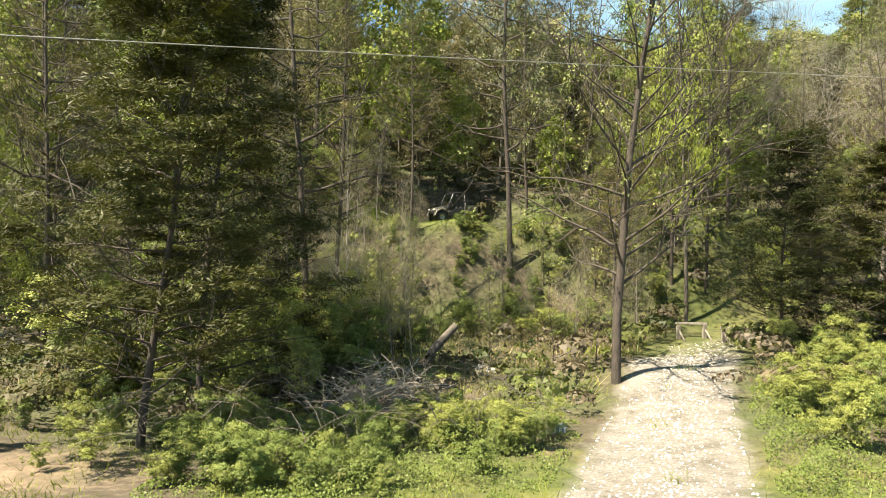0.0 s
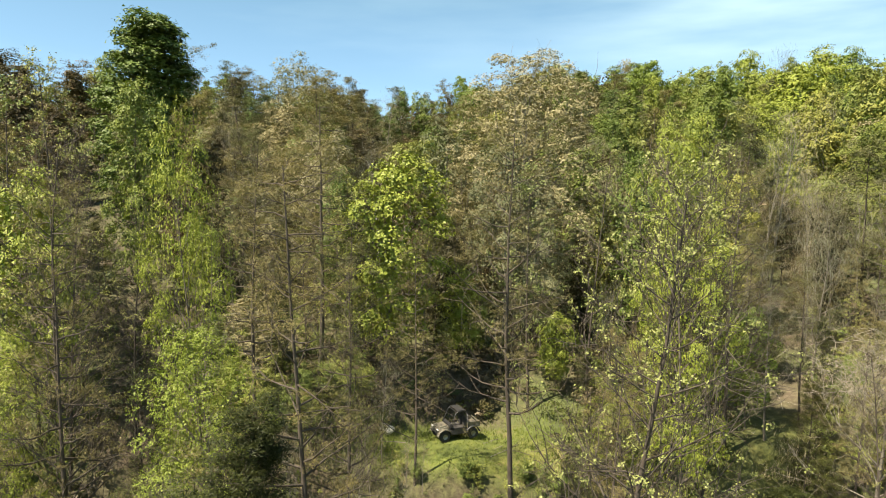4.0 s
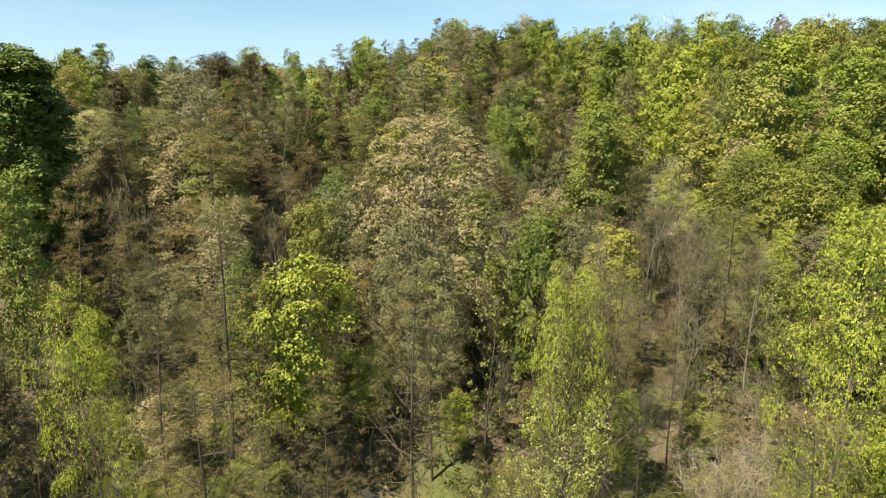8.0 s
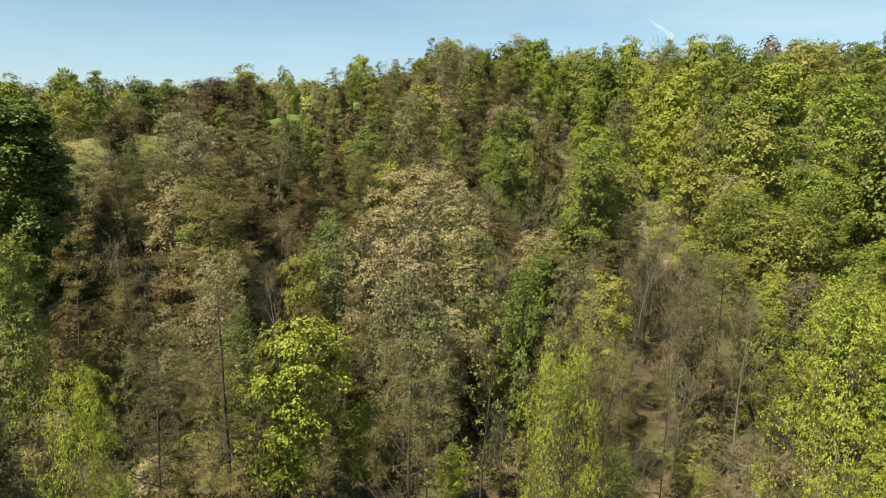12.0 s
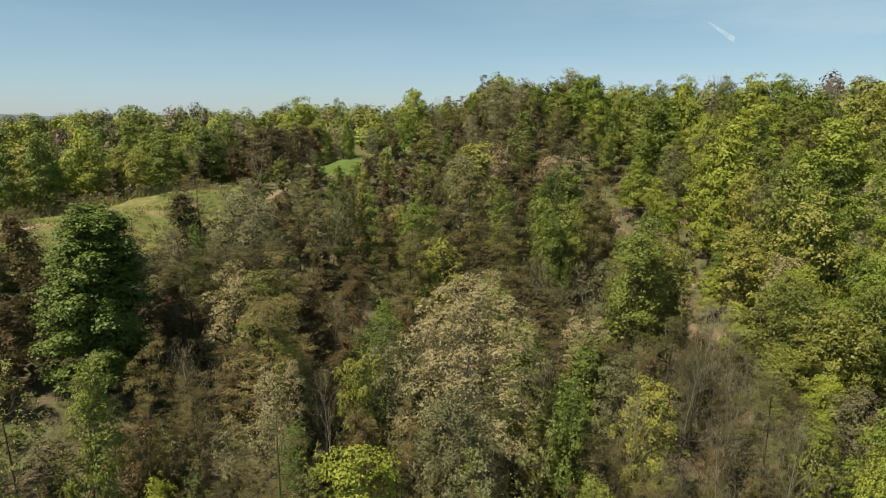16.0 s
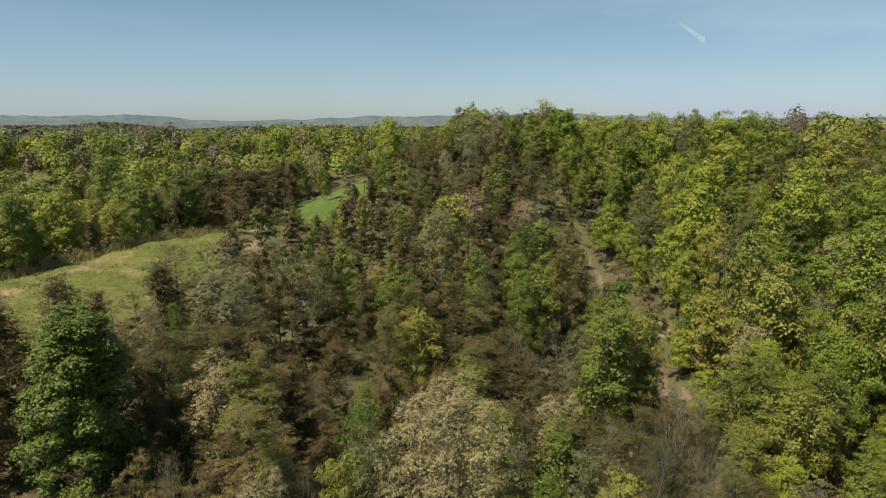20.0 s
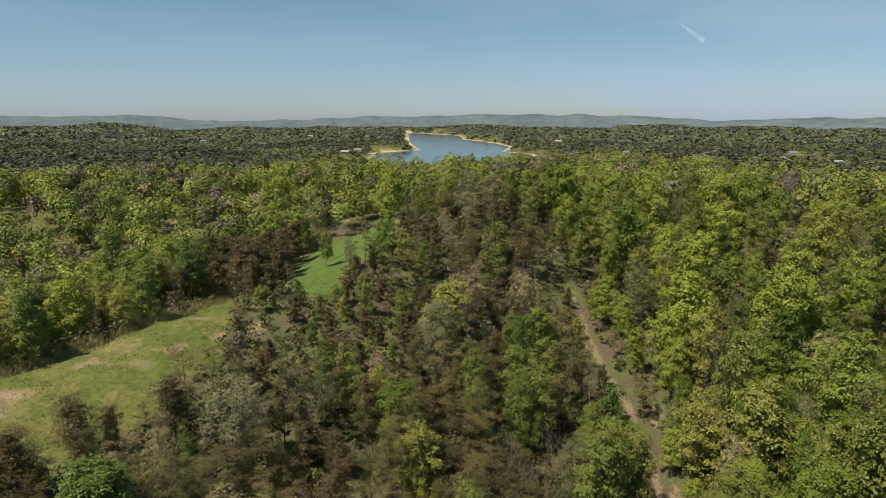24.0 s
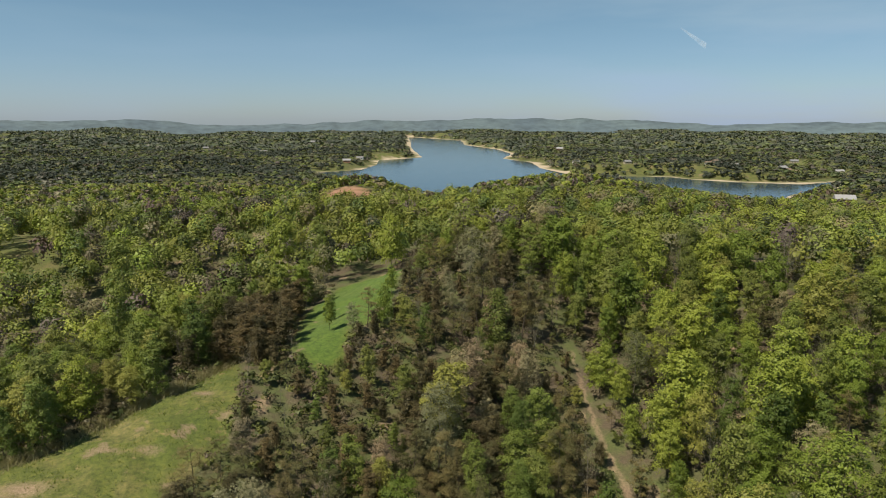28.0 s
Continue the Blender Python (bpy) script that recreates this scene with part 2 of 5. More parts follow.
# ---- shape of the land ----
TRAIL = np.array([(-3.5, -6), (1.3, 5), (4.0, 12), (6.2, 18), (8.1, 22.8), (11.7, 29.5), (17, 36), (22.5, 44), (28, 54), (36, 68), (42, 81), (46, 98), (47, 112), (47.5, 128), (49.5, 145), (51, 158)], float)
LAKE = np.array([(271, 4643), (517, 3819), (439, 3107), (500, 2605), (481, 2246), (395, 1979), (437, 1782), (406, 1566), (417, 1391), (476, 1326), (610, 1283), (619, 1230), (675, 1163), (773, 1108), (877, 1153), (812, 1073), (649, 955), (488, 783), (430, 860), (470, 1060), (415, 1180), (330, 1190), (255, 1090), (143, 957), (61, 863), (29, 1064), (-63, 1304), (-115, 1481), (-23, 1556), (16, 1733), (25, 1932), (161, 2067), (170, 2808)], float)
MEADOW_LOW = np.array([(-92, 80), (-80, 96), (-63, 109), (-56, 115), (-50, 122), (-43, 133), (-38, 147), (-33, 155), (-30, 146), (-28, 128), (-27, 115), (-31, 107), (-34, 98), (-40, 86), (-60, 76)], float)
MEADOW_HIGH = np.array([(-20.5, 152), (-20, 186), (-12, 222), (6, 230), (21, 223), (22, 216), (8, 196), (6, 180), (4, 165), (-6, 157), (-7, 144), (-13, 139)], float)
LAKE_Z = -25.0


def smooth(a, b, v):
    k = np.clip((v - a) / (b - a), 0, 1)
    return k * k * (3 - 2 * k)


def path_dist(pts, x, y):
    best = np.full(np.shape(x), 1e9)
    for (ax, ay), (bx, by) in zip(pts[:-1], pts[1:]):
        dx, dy = bx - ax, by - ay
        k = np.clip(((x - ax) * dx + (y - ay) * dy) / (dx * dx + dy * dy), 0, 1)
        best = np.minimum(best, np.hypot(x - ax - k * dx, y - ay - k * dy))
    return best


def area_dist(poly, x, y):
    """Distance to an outline; less than nought inside."""
    d = path_dist(np.vstack([poly, poly[:1]]), x, y)
    inside = np.zeros(np.shape(x), bool)
    for (ax, ay), (bx, by) in zip(poly, np.roll(poly, -1, 0)):
        if ay != by:
            inside ^= ((ay > y) != (by > y)) & (x < (bx - ax) * (y - ay) / (by - ay) + ax)
    return np.where(inside, -d, d)


def waves(x, y, size, seed):
    """Cheap rolling noise between about -1 and 1."""
    rng, out = np.random.RandomState(seed), 0
    for k in range(7):
        a, f, ph = rng.uniform(0, math.pi * 2), rng.uniform(0.6, 1.8) / size, rng.uniform(0, 6.3)
        out = out + np.sin((x * math.cos(a) + y * math.sin(a)) * f * 6.283 + ph)
    return out / 3.5


def along_ridge(x, y):
    dx, dy = x + 55, y - 103
    return dx * 0.633 + dy * 0.774, dx * 0.774 - dy * 0.633


def smax(a, b, k):
    return 0.5 * (a + b + np.sqrt((a - b) ** 2 + k * k))


def land(x, y):
    x, y = np.asarray(x, float), np.asarray(y, float)
    u, s = along_ridge(x, y)
    crest = 31 + 0.082 * np.clip(u, -80, 120)
    front = crest - 0.34 * (np.sqrt(np.maximum(s, 0) ** 2 + 144) - 12)
    back = crest - np.minimum(0.26 * (np.sqrt(np.minimum(s, 0) ** 2 + 100) - 10), 20)
    ridge = np.where(s > 0, front, back)
    hill = np.minimum(43 - 0.205 * (np.hypot(x - 140, y - 190) - 12), 41)
    near = smax(ridge, hill, 3.0) + 6.5 * np.exp(-((x - 62) / 48) ** 2 - ((y - 200) / 36) ** 2)
    floor = -1.0 + 0.9 * smooth(14, 8, y) + 0.5 * smooth(20, 32, y)
    near = smax(near, floor, 1.5) - 0.3
    # the foot of the bank, the bench above it, and the hollow
    near = near + (floor - near) * smooth(37.5, 31.0, y - 0.12 * np.abs(x))
    w = np.exp(-(((x - 1.5) / 8) ** 2 + ((y - 41) / 4.5) ** 2) ** 2)
    near = near + (4.85 - near) * w
    near = near - 1.3 * np.exp(-(((x + 5) / 6) ** 2 + ((y - 21) / 4) ** 2))
    d = path_dist(TRAIL, x, y)
    near = near - 1.0 * np.exp(-(d / 4.0) ** 2) * smooth(30, 45, y)
    near = near + 0.35 * waves(x, y, 9, 3) * smooth(12, 30, np.hypot(x, y)) + 1.2 * waves(x, y, 55, 4) * smooth(60, 150, y)
    r = np.hypot(x, y)
    mid = 38 + 3.5 * smooth(20, 120, x) - 0.16 * np.maximum(r - 325, 0)
    low = -16 + 20 * smooth(-60, -260, x) + 4 * waves(x, y, 420, 5)
    low = low + 25 * np.exp(-(((x - 235) / 130) ** 2 + ((y - 775) / 100) ** 2)) + 33 * np.exp(-(((x + 18) / 70) ** 2 + ((y - 715) / 75) ** 2))
    mid = smax(mid, low, 8.0)
    far = -13 + 11 * waves(x, y, 900, 6) + 5 * waves(x, y, 330, 8) + 26 * smooth(3200, 4600, r) * (0.6 + 0.5 * waves(x, y, 1500, 9))
    mid = np.where(r > 700, mid + (far - mid) * smooth(800, 1100, r), mid)
    k = smooth(210, 330, y)
    out = near + (mid - near) * np.maximum(k, smooth(260, 420, r))
    sd = area_dist(LAKE, x, y)
    shore = LAKE_Z + np.where(sd < 0, np.maximum(sd * 0.06, -4), 0.03 * np.minimum(sd, 30) + 0.5 * np.maximum(sd - 30, 0))
    out = np.where((sd < 420) & (r > 640), np.minimum(out, shore), out)
    low = np.maximum(out, LAKE_Z + 0.8)
    return np.where((sd > 12) & (r > 640), low, out)


def quick(name, verts, faces, mat, smooth_on=False):
    """A mesh from arrays of places and of faces that all have as many corners."""
    me = bpy.data.meshes.new(name)
    verts, faces = np.ascontiguousarray(verts, np.float32), np.ascontiguousarray(faces, np.int32)
    n, k = faces.shape
    me.vertices.add(len(verts))
    me.vertices.foreach_set("co", verts.ravel())
    me.loops.add(n * k)
    me.loops.foreach_set("vertex_index", faces.ravel())
    me.polygons.add(n)
    me.polygons.foreach_set("loop_start", np.arange(0, n * k, k, dtype=np.int32))
    if smooth_on:
        me.polygons.foreach_set("use_smooth", np.ones(n, bool))
    me.update(calc_edges=True)
    me.materials.append(mat)
    return me


def build_ground():
    ring = [0.02]
    while ring[-1] < 9000:
        r = ring[-1]
        ring.append(r + (0.5 if r < 30 else 0.8 if r < 80 else 1.5 if r < 230 else 0.011 * r))
    ring = np.array(ring)
    ang = np.radians(np.r_[np.arange(-54, 54, 0.4), np.arange(54, 306, 7.0)])
    A, R = np.meshgrid(ang, ring)
    x, y = R * np.sin(A), R * np.cos(A)
    z = land(x, y)
    n, m = z.shape
    verts = np.stack([x, y, z], -1).reshape(-1, 3)
    i, j = np.meshgrid(np.arange(n - 1), np.arange(m), indexing="ij")
    j2 = (j + 1) % m
    faces = np.stack([i * m + j, i * m + j2, (i + 1) * m + j2, (i + 1) * m + j], -1).reshape(-1, 4)[:, ::-1]
    me = quick("ground", verts, faces, GROUND, True)
    xf, yf, rf = x.ravel(), y.ravel(), R.ravel()
    d = path_dist(TRAIL, xf, yf)
    sd = area_dist(LAKE, xf, yf)
    gm = np.maximum(smooth(1.5, -1.5, area_dist(MEADOW_LOW, xf, yf)), smooth(1.5, -1.5, area_dist(MEADOW_HIGH, xf, yf)))
    verge = smooth(20, 12, yf) * smooth(45, 30, np.abs(xf)) * smooth(-6.5, -3.5, xf) * 0.75
    bench = np.exp(-(((xf - 1.5) / 9) ** 2 + ((yf - 39.5) / 4) ** 2) ** 2) * 0.85
    trailside = smooth(5, 2, d) * 0.55 * smooth(20, 30, yf) * smooth(48, 38, yf)
    fields = smooth(0.75, 1.0, waves(xf, yf, 260, 21)) * smooth(1500, 1800, rf) * 0.8
    marks = {
        "lush": smooth(2.0, -3.0, area_dist(MEADOW_HIGH, xf, yf)) * 0.75,
        "grass": np.maximum.reduce([gm, verge, bench, trailside, fields, 0.6 * smooth(230, 320, rf)]),
        "soil": np.maximum.reduce([0.62 * np.exp(-(((xf + 9.5) / 3.2) ** 2 + ((yf - 14.0) / 2.6) ** 2)), smooth(0.95 + 0.9 * waves(xf, yf, 11, 61), 0.1, d) * smooth(40, 75, yf) * 0.6, 0.62 * np.exp(-(((xf + 60) / 9) ** 2 + ((yf - 98) / 5) ** 2)), 0.85 * np.exp(-(((xf + 35.5) / 2.6) ** 2 + ((yf - 132.4) / 1.6) ** 2)), 0.75 * np.exp(-(((xf + 46.7) / 4) ** 2 + ((yf - 111.3) / 0.9) ** 2)), 0.8 * np.exp(-(((xf + 56) / 5) ** 2 + ((yf - 102) / 2.2) ** 2)), 0.6 * np.exp(-(((xf + 40) / 3) ** 2 + ((yf - 112) / 1.5) ** 2))]),
        "gravel": smooth(2.6, 1.0, d) * smooth(36, 22, yf) * 0.9,
        "red": np.maximum(np.exp(-(((xf + 28) / 34) ** 2 + ((yf - 678) / 46) ** 2)) * 0.95, np.exp(-(((xf - 105) / 34) ** 2 + ((yf - 850) / 26) ** 2)) * 0.9),
        "sand": smooth(18, 8, sd + 18 * waves(xf, yf, 160, 31)) * smooth(640, 700, rf),
    }
    for key, v in marks.items():
        me.attributes.new(key, "FLOAT", "POINT").data.foreach_set("value", np.ascontiguousarray(v, np.float32))
    tagged(new("ground", me), "wooded hillside of brown leaf litter, grass and tan soil", "ground", kind="structure")


build_ground()


def build_lake():
    m, nt, p = material("lake_water")
    p.inputs["Base Color"].default_value = (0.03, 0.055, 0.075, 1)
    p.inputs["Roughness"].default_value = 0.12
    p.inputs["IOR"].default_value = 1.33
    bump(nt, p, noise_tex(nt, 0.35, 4.0, coord="Position"), 0.25, 0.3)
    bm = bmesh.new()
    bm.faces.new([bm.verts.new(v) for v in ((-500, 640, LAKE_Z), (1300, 640, LAKE_Z), (1300, 5000, LAKE_Z), (-500, 5000, LAKE_Z))])
    me = bpy.data.meshes.new("lake_water")
    bm.to_mesh(me)
    me.materials.append(m)
    tagged(new("water", me), "calm blue lake water between wooded shores", "lake", kind="structure")


build_lake()

# ---- trees ----


def tubes(paths, sides=5):
    """Tapered tubes along polylines: a list of (points, radii)."""
    V, F, o = [], [], 0
    ang = np.arange(sides) * 2 * math.pi / sides
    for pts, rad in paths:
        pts = np.asarray(pts, float)
        d = np.gradient(pts, axis=0)
        d /= np.linalg.norm(d, axis=1)[:, None] + 1e-9
        ref = np.where(np.abs(d[:, 2:3]) > 0.9, np.array([[1.0, 0, 0]]), np.array([[0, 0, 1.0]]))
        a = np.cross(d, ref)
        a /= np.linalg.norm(a, axis=1)[:, None] + 1e-9
        b = np.cross(d, a)
        ringv = pts[:, None] + np.asarray(rad)[:, None, None] * (a[:, None] * np.cos(ang)[None, :, None] + b[:, None] * np.sin(ang)[None, :, None])
        V.append(ringv.reshape(-1, 3))
        n = len(pts)
        i, j = np.meshgrid(np.arange(n - 1), np.arange(sides), indexing="ij")
        j2 = (j + 1) % sides
        F.append((o + np.stack([i * sides + j, i * sides + j2, (i + 1) * sides + j2, (i + 1) * sides + j], -1)).reshape(-1, 4))
        o += n * sides
    return np.vstack(V), np.vstack(F)


def triangles(c, nor, size, slim, rng, t=None):
    """One pointed leaf at each place, facing along nor."""
    n = len(c)
    nor = nor / (np.linalg.norm(nor, axis=1)[:, None] + 1e-9)
    t = np.cross(nor, rng.normal(size=(n, 3))) if t is None else t
    t = t / (np.linalg.norm(t, axis=1)[:, None] + 1e-9)
    b = np.cross(nor, t)
    s = (size * rng.uniform(0.55, 1.4, n))[:, None]
    w = s * slim
    V = np.stack([c - t * s * 0.5 - b * w * 0.5, c - t * s * 0.25 + b * w * 0.6, c + t * s * 0.65], 1)
    return V.reshape(-1, 3)


def leaves(clumps, radius, flat, n, size, rng, slim=0.85, twiggy=False, sprig=7, shell=0.75, facing=0.0):
    """Leaves in small sprigs over the outside of clumps; twiggy ones are thin and rise."""
    m = max(1, n // sprig)
    pick = rng.randint(0, len(clumps), m)
    mid = clumps.mean(0) - np.array([0, 0, 0.15 * np.ptp(clumps[:, 2])])
    out = (clumps - mid)[pick]
    out /= np.linalg.norm(out, axis=1)[:, None] + 1e-9
    u = rng.normal(size=(m, 3)) + out * facing
    u /= np.linalg.norm(u, axis=1)[:, None]
    u[:, 2] = np.where(u[:, 2] < -0.35, -u[:, 2], u[:, 2])
    each = (radius * rng.uniform(0.6, 1.3, len(clumps)))[pick]
    place = clumps[pick] + u * (each * rng.uniform(shell, 1.06, m))[:, None] * np.array([1, 1, flat])
    nor = u * (1.0 if flat > 0.6 else np.array([0.65, 0.65, 1.6])) + out * 0.3 + np.array([0, 0, 0.3])
    place, nor, u = (np.repeat(v, sprig, axis=0) for v in (place, nor, u))
    k = len(place)
    c = place + rng.normal(size=(k, 3)) * size * 0.95 * np.array([1, 1, 0.7 if flat > 0.6 else 0.45])
    t = u * 0.55 + np.array([0, 0, 0.9]) + rng.normal(size=(k, 3)) * 0.3 if twiggy else None
    V = triangles(c, nor + rng.normal(size=(k, 3)) * 0.5, size, slim, rng, t)
    return V, np.arange(k * 3).reshape(k, 3)


def core(lo, hi, radius, power, rng, n, size):
    """The inside of a crown: sprays of leaves nearer the stem than the rest."""
    f = rng.uniform(0.02, 0.97, n)
    a = rng.uniform(0, 6.283, n)
    prof = np.sqrt(np.maximum(1 - np.abs((f - power) / np.where(f > power, 1.0 - power + 0.02, power + 0.12)) ** 2.2, 0.0))
    R = radius * prof * rng.uniform(0.3, 0.85, n)
    c = np.stack([R * np.cos(a), R * np.sin(a), lo + (hi - lo) * f], -1)
    nor = np.stack([np.cos(a), np.sin(a), (f - power) * 1.3 + 0.2], -1) + rng.normal(size=(n, 3)) * 0.5
    return triangles(c, nor, size, 0.9, rng), np.arange(n * 3).reshape(n, 3)


def bent(start, way, length, rng, steps=4, wander=0.15, lift=0.0):
    pts, p, d = [np.array(start, float)], np.array(start, float), np.array(way, float)
    for _ in range(steps):
        d = d + rng.normal(size=3) * wander + np.array([0, 0, lift])
        d /= np.linalg.norm(d)
        p = p + d * length / steps
        pts.append(p)
    return np.array(pts), d


def grow(kind, H, rng, detail):
    """Trunk, limbs and leaf places of one tree of height H. detail 1 is for trees that are passed near."""
    S = SHAPE[kind]
    top, _ = bent((0, 0, -0.5), (rng.normal() * S["lean"], rng.normal() * S["lean"], 1), H * S["stem"] + 0.5, rng, 8, 0.035)
    r0 = H * S["girth"]
    trunk = [(top, np.linspace(1.15, 0.22, len(top)) ** 1.1 * r0)]
    zs = top[:, 2]

    def on_trunk(z):
        return np.array([np.interp(z, zs, top[:, 0]), np.interp(z, zs, top[:, 1]), z])

    limbs, tips = [], []
    nl = int(S["limbs"] * (0.4, 0.65, 1)[detail])
    lo, reach = S["low"] * H, S["reach"] * H
    for k in range(nl):
        f = (k + rng.uniform(0, 1)) / nl
        z = lo + (zs[-1] - lo) * f
        wide = S["form"](f) * reach * rng.uniform(0.7, 1.25)
        a = k * 2.4 + rng.uniform(-0.6, 0.6)
        el = S["rise"] + 0.5 * f * S["rise"] + rng.normal() * 0.12
        way = np.array([math.cos(a) * math.cos(el), math.sin(a) * math.cos(el), math.sin(el)])
        p0 = on_trunk(z)
        pts, dl = bent(p0, way, max(wide, 0.3), rng, 4, 0.12, S["lift"])
        rb = r0 * 0.35 * (1 - 0.75 * f) + 0.008
        limbs.append((pts, np.linspace(rb, rb * 0.22, len(pts))))
        for i in range(1, len(pts)):
            tips.append(np.r_[pts[i], 0.5 + 0.5 * i / 4])
        nt = S["twigs"] if detail else max(1, S["twigs"] // 2)
        for _ in range(nt):
            i = rng.uniform(0.25, 1)
            q = np.array([np.interp(i * 4, range(5), pts[:, c]) for c in range(3)])
            w2 = dl + rng.normal(size=3) * 0.6 + np.array([0, 0, S["lift"] * 2])
            w2 /= np.linalg.norm(w2)
            tw, d2 = bent(q, w2, wide * rng.uniform(0.3, 0.6) + 0.2, rng, 3, 0.2, S["lift"])
            if detail > 1 or kind == "bare" or (detail and kind == "maple"):
                limbs.append((tw, np.linspace(rb * 0.4, 0.007, 4)))
            tips += [np.r_[tw[2], 0.9], np.r_[tw[3], 1.0]]
            if detail > 1 and S.get("fine"):
                for _ in range(S["fine"]):
                    w3 = d2 + rng.normal(size=3) * 0.7 + np.array([0, 0, 0.15])
                    tw3, _ = bent(tw[rng.randint(1, 4)], w3 / np.linalg.norm(w3), wide * rng.uniform(0.15, 0.35) + 0.15, rng, 2, 0.25, S["lift"])
                    limbs.append((tw3, np.array([0.012, 0.009, 0.005])))
                    tips.append(np.r_[tw3[2], 1.0])
    tips.append(np.r_[top[-1], 1.0])
    return trunk, limbs, np.array(tips)


SHAPE = {
    "hickory": dict(stem=0.85, girth=0.008, lean=0.03, limbs=28, low=0.25, reach=0.22, rise=0.55, lift=0.10, twigs=4, form=lambda f: 0.6 + 0.65 * math.sin(min(f * 1.1 + 0.2, 1.0) * 3.1) ** 0.7 if f < 0.92 else 0.4, clumps=85, rc=0.052, leaf=0.24, dens=1.0, flat=0.85, env=(0.2, 0.21, 0.5)),
    "oak": dict(stem=0.8, girth=0.0085, lean=0.04, limbs=26, low=0.22, reach=0.27, rise=0.42, lift=0.10, twigs=4, form=lambda f: 0.55 + 0.75 * math.sin(min(f * 1.25 + 0.25, 1.0) * 3.1) ** 0.7 if f < 0.9 else 0.45, clumps=90, rc=0.058, leaf=0.26, dens=1.0, flat=0.8, env=(0.2, 0.25, 0.42)),
    "poplar": dict(stem=0.95, girth=0.008, lean=0.02, limbs=34, low=0.14, reach=0.22, rise=0.35, lift=0.07, twigs=3, form=lambda f: 1.08 - 0.95 * f ** 1.3, clumps=150, rc=0.045, leaf=0.25, dens=1.1, flat=0.85, env=(0.1, 0.2, 0.15)),
    "budding": dict(stem=0.85, girth=0.008, lean=0.03, limbs=32, low=0.2, reach=0.26, rise=0.5, lift=0.12, twigs=4, form=lambda f: 0.5 + 0.62 * math.sin(min(f + 0.18, 1.0) * 3.1) ** 0.8, clumps=190, rc=0.034, leaf=0.21, dens=1.2, flat=0.9, fine=1, env=(0.14, 0.24, 0.38)),
    "pink": dict(stem=0.85, girth=0.008, lean=0.03, limbs=28, low=0.25, reach=0.24, rise=0.6, lift=0.12, twigs=4, form=lambda f: 0.5 + 0.6 * math.sin(min(f + 0.2, 1.0) * 3.1) ** 0.8, clumps=150, rc=0.034, leaf=0.2, dens=0.85, flat=0.9, env=(0.2, 0.22, 0.45)),
    "pine": dict(stem=0.97, girth=0.0085, lean=0.03, limbs=42, low=0.28, reach=0.22, rise=0.08, lift=0.05, twigs=4, form=lambda f: 1.15 - 0.75 * f, clumps=260, rc=0.038, leaf=0.26, dens=1.35, flat=0.5, slim=0.26, shell=0.2, sprig=6),
    "brown": dict(stem=0.97, girth=0.008, lean=0.03, limbs=40, low=0.15, reach=0.29, rise=0.12, lift=0.05, twigs=4, form=lambda f: 1.15 - 0.85 * f, clumps=230, rc=0.058, leaf=0.27, dens=1.2, slim=0.32, core=(0.12, 0.21, 0.15), flat=0.5, shell=0.4),
    "cedar": dict(stem=0.96, girth=0.006, lean=0.01, limbs=64, low=0.1, reach=0.22, rise=0.22, lift=0.08, twigs=4, form=lambda f: 1.1 - 0.98 * f ** 1.2, clumps=280, rc=0.036, leaf=0.22, dens=1.25, flat=0.5, slim=0.24, shell=0.2),
    "bare": dict(stem=0.9, girth=0.0075, lean=0.03, limbs=24, low=0.25, reach=0.22, rise=0.65, lift=0.10, twigs=4, form=lambda f: 0.55 + 0.6 * math.sin(min(f + 0.2, 1.0) * 3.1) ** 0.8, clumps=120, rc=0.035, leaf=0.5, dens=0.16, flat=0.9, fine=2, slim=0.035, sprig=3, shell=0.2),
    "maple": dict(stem=0.95, girth=0.0072, lean=0.006, limbs=56, low=0.14, reach=0.22, rise=0.36, lift=0.09, twigs=6, form=lambda f: 1.05 - 0.72 * f, clumps=220, rc=0.018, leaf=0.2, dens=0.25, flat=0.9, fine=3, shell=0.3, sprig=4),
    "shrub": dict(stem=0.6, girth=0.009, lean=0.2, limbs=11, low=0.04, reach=0.5, rise=0.8, lift=0.05, twigs=1, form=lambda f: 0.75 + 0.3 * f, clumps=45, rc=0.11, leaf=0.1, dens=0.45, flat=0.8, shell=0.3),
}
STEM_OF = {"oak": BARK, "poplar": BARK, "budding": BARK_GREY, "pink": BARK_GREY, "pine": BARK_DARK, "brown": BARK_DARK, "cedar": BARK_DARK, "bare": BARK_GREY, "maple": BARK_DARK, "shrub": BARK, "hickory": BARK}
WORDS = {
    "oak": ("broad yellow-green spring tree with fresh leaves", "deciduous tree"),
    "hickory": ("tall olive-yellow spring tree with loose crown", "deciduous tree"),
    "poplar": ("conical mid-green leafy tree with dense crown", "deciduous tree"),
    "budding": ("rounded pale cream tree in bud", "deciduous tree"),
    "pink": ("rosy tan tree in early bud", "deciduous tree"),
    "pine": ("scraggly olive pine with a dark bare trunk", "pine tree"),
    "brown": ("dark brownish evergreen tree with rusty needles", "evergreen tree"),
    "cedar": ("dense dark olive cedar with drooping sprays", "cedar tree"),
    "bare": ("leafless pale grey tree with fine upright twigs", "bare tree"),
    "maple": ("grey-barked tree with bare limbs and small new leaves", "deciduous tree"),
    "shrub": ("leafy light green shrub of the undergrowth", "shrub"),
}
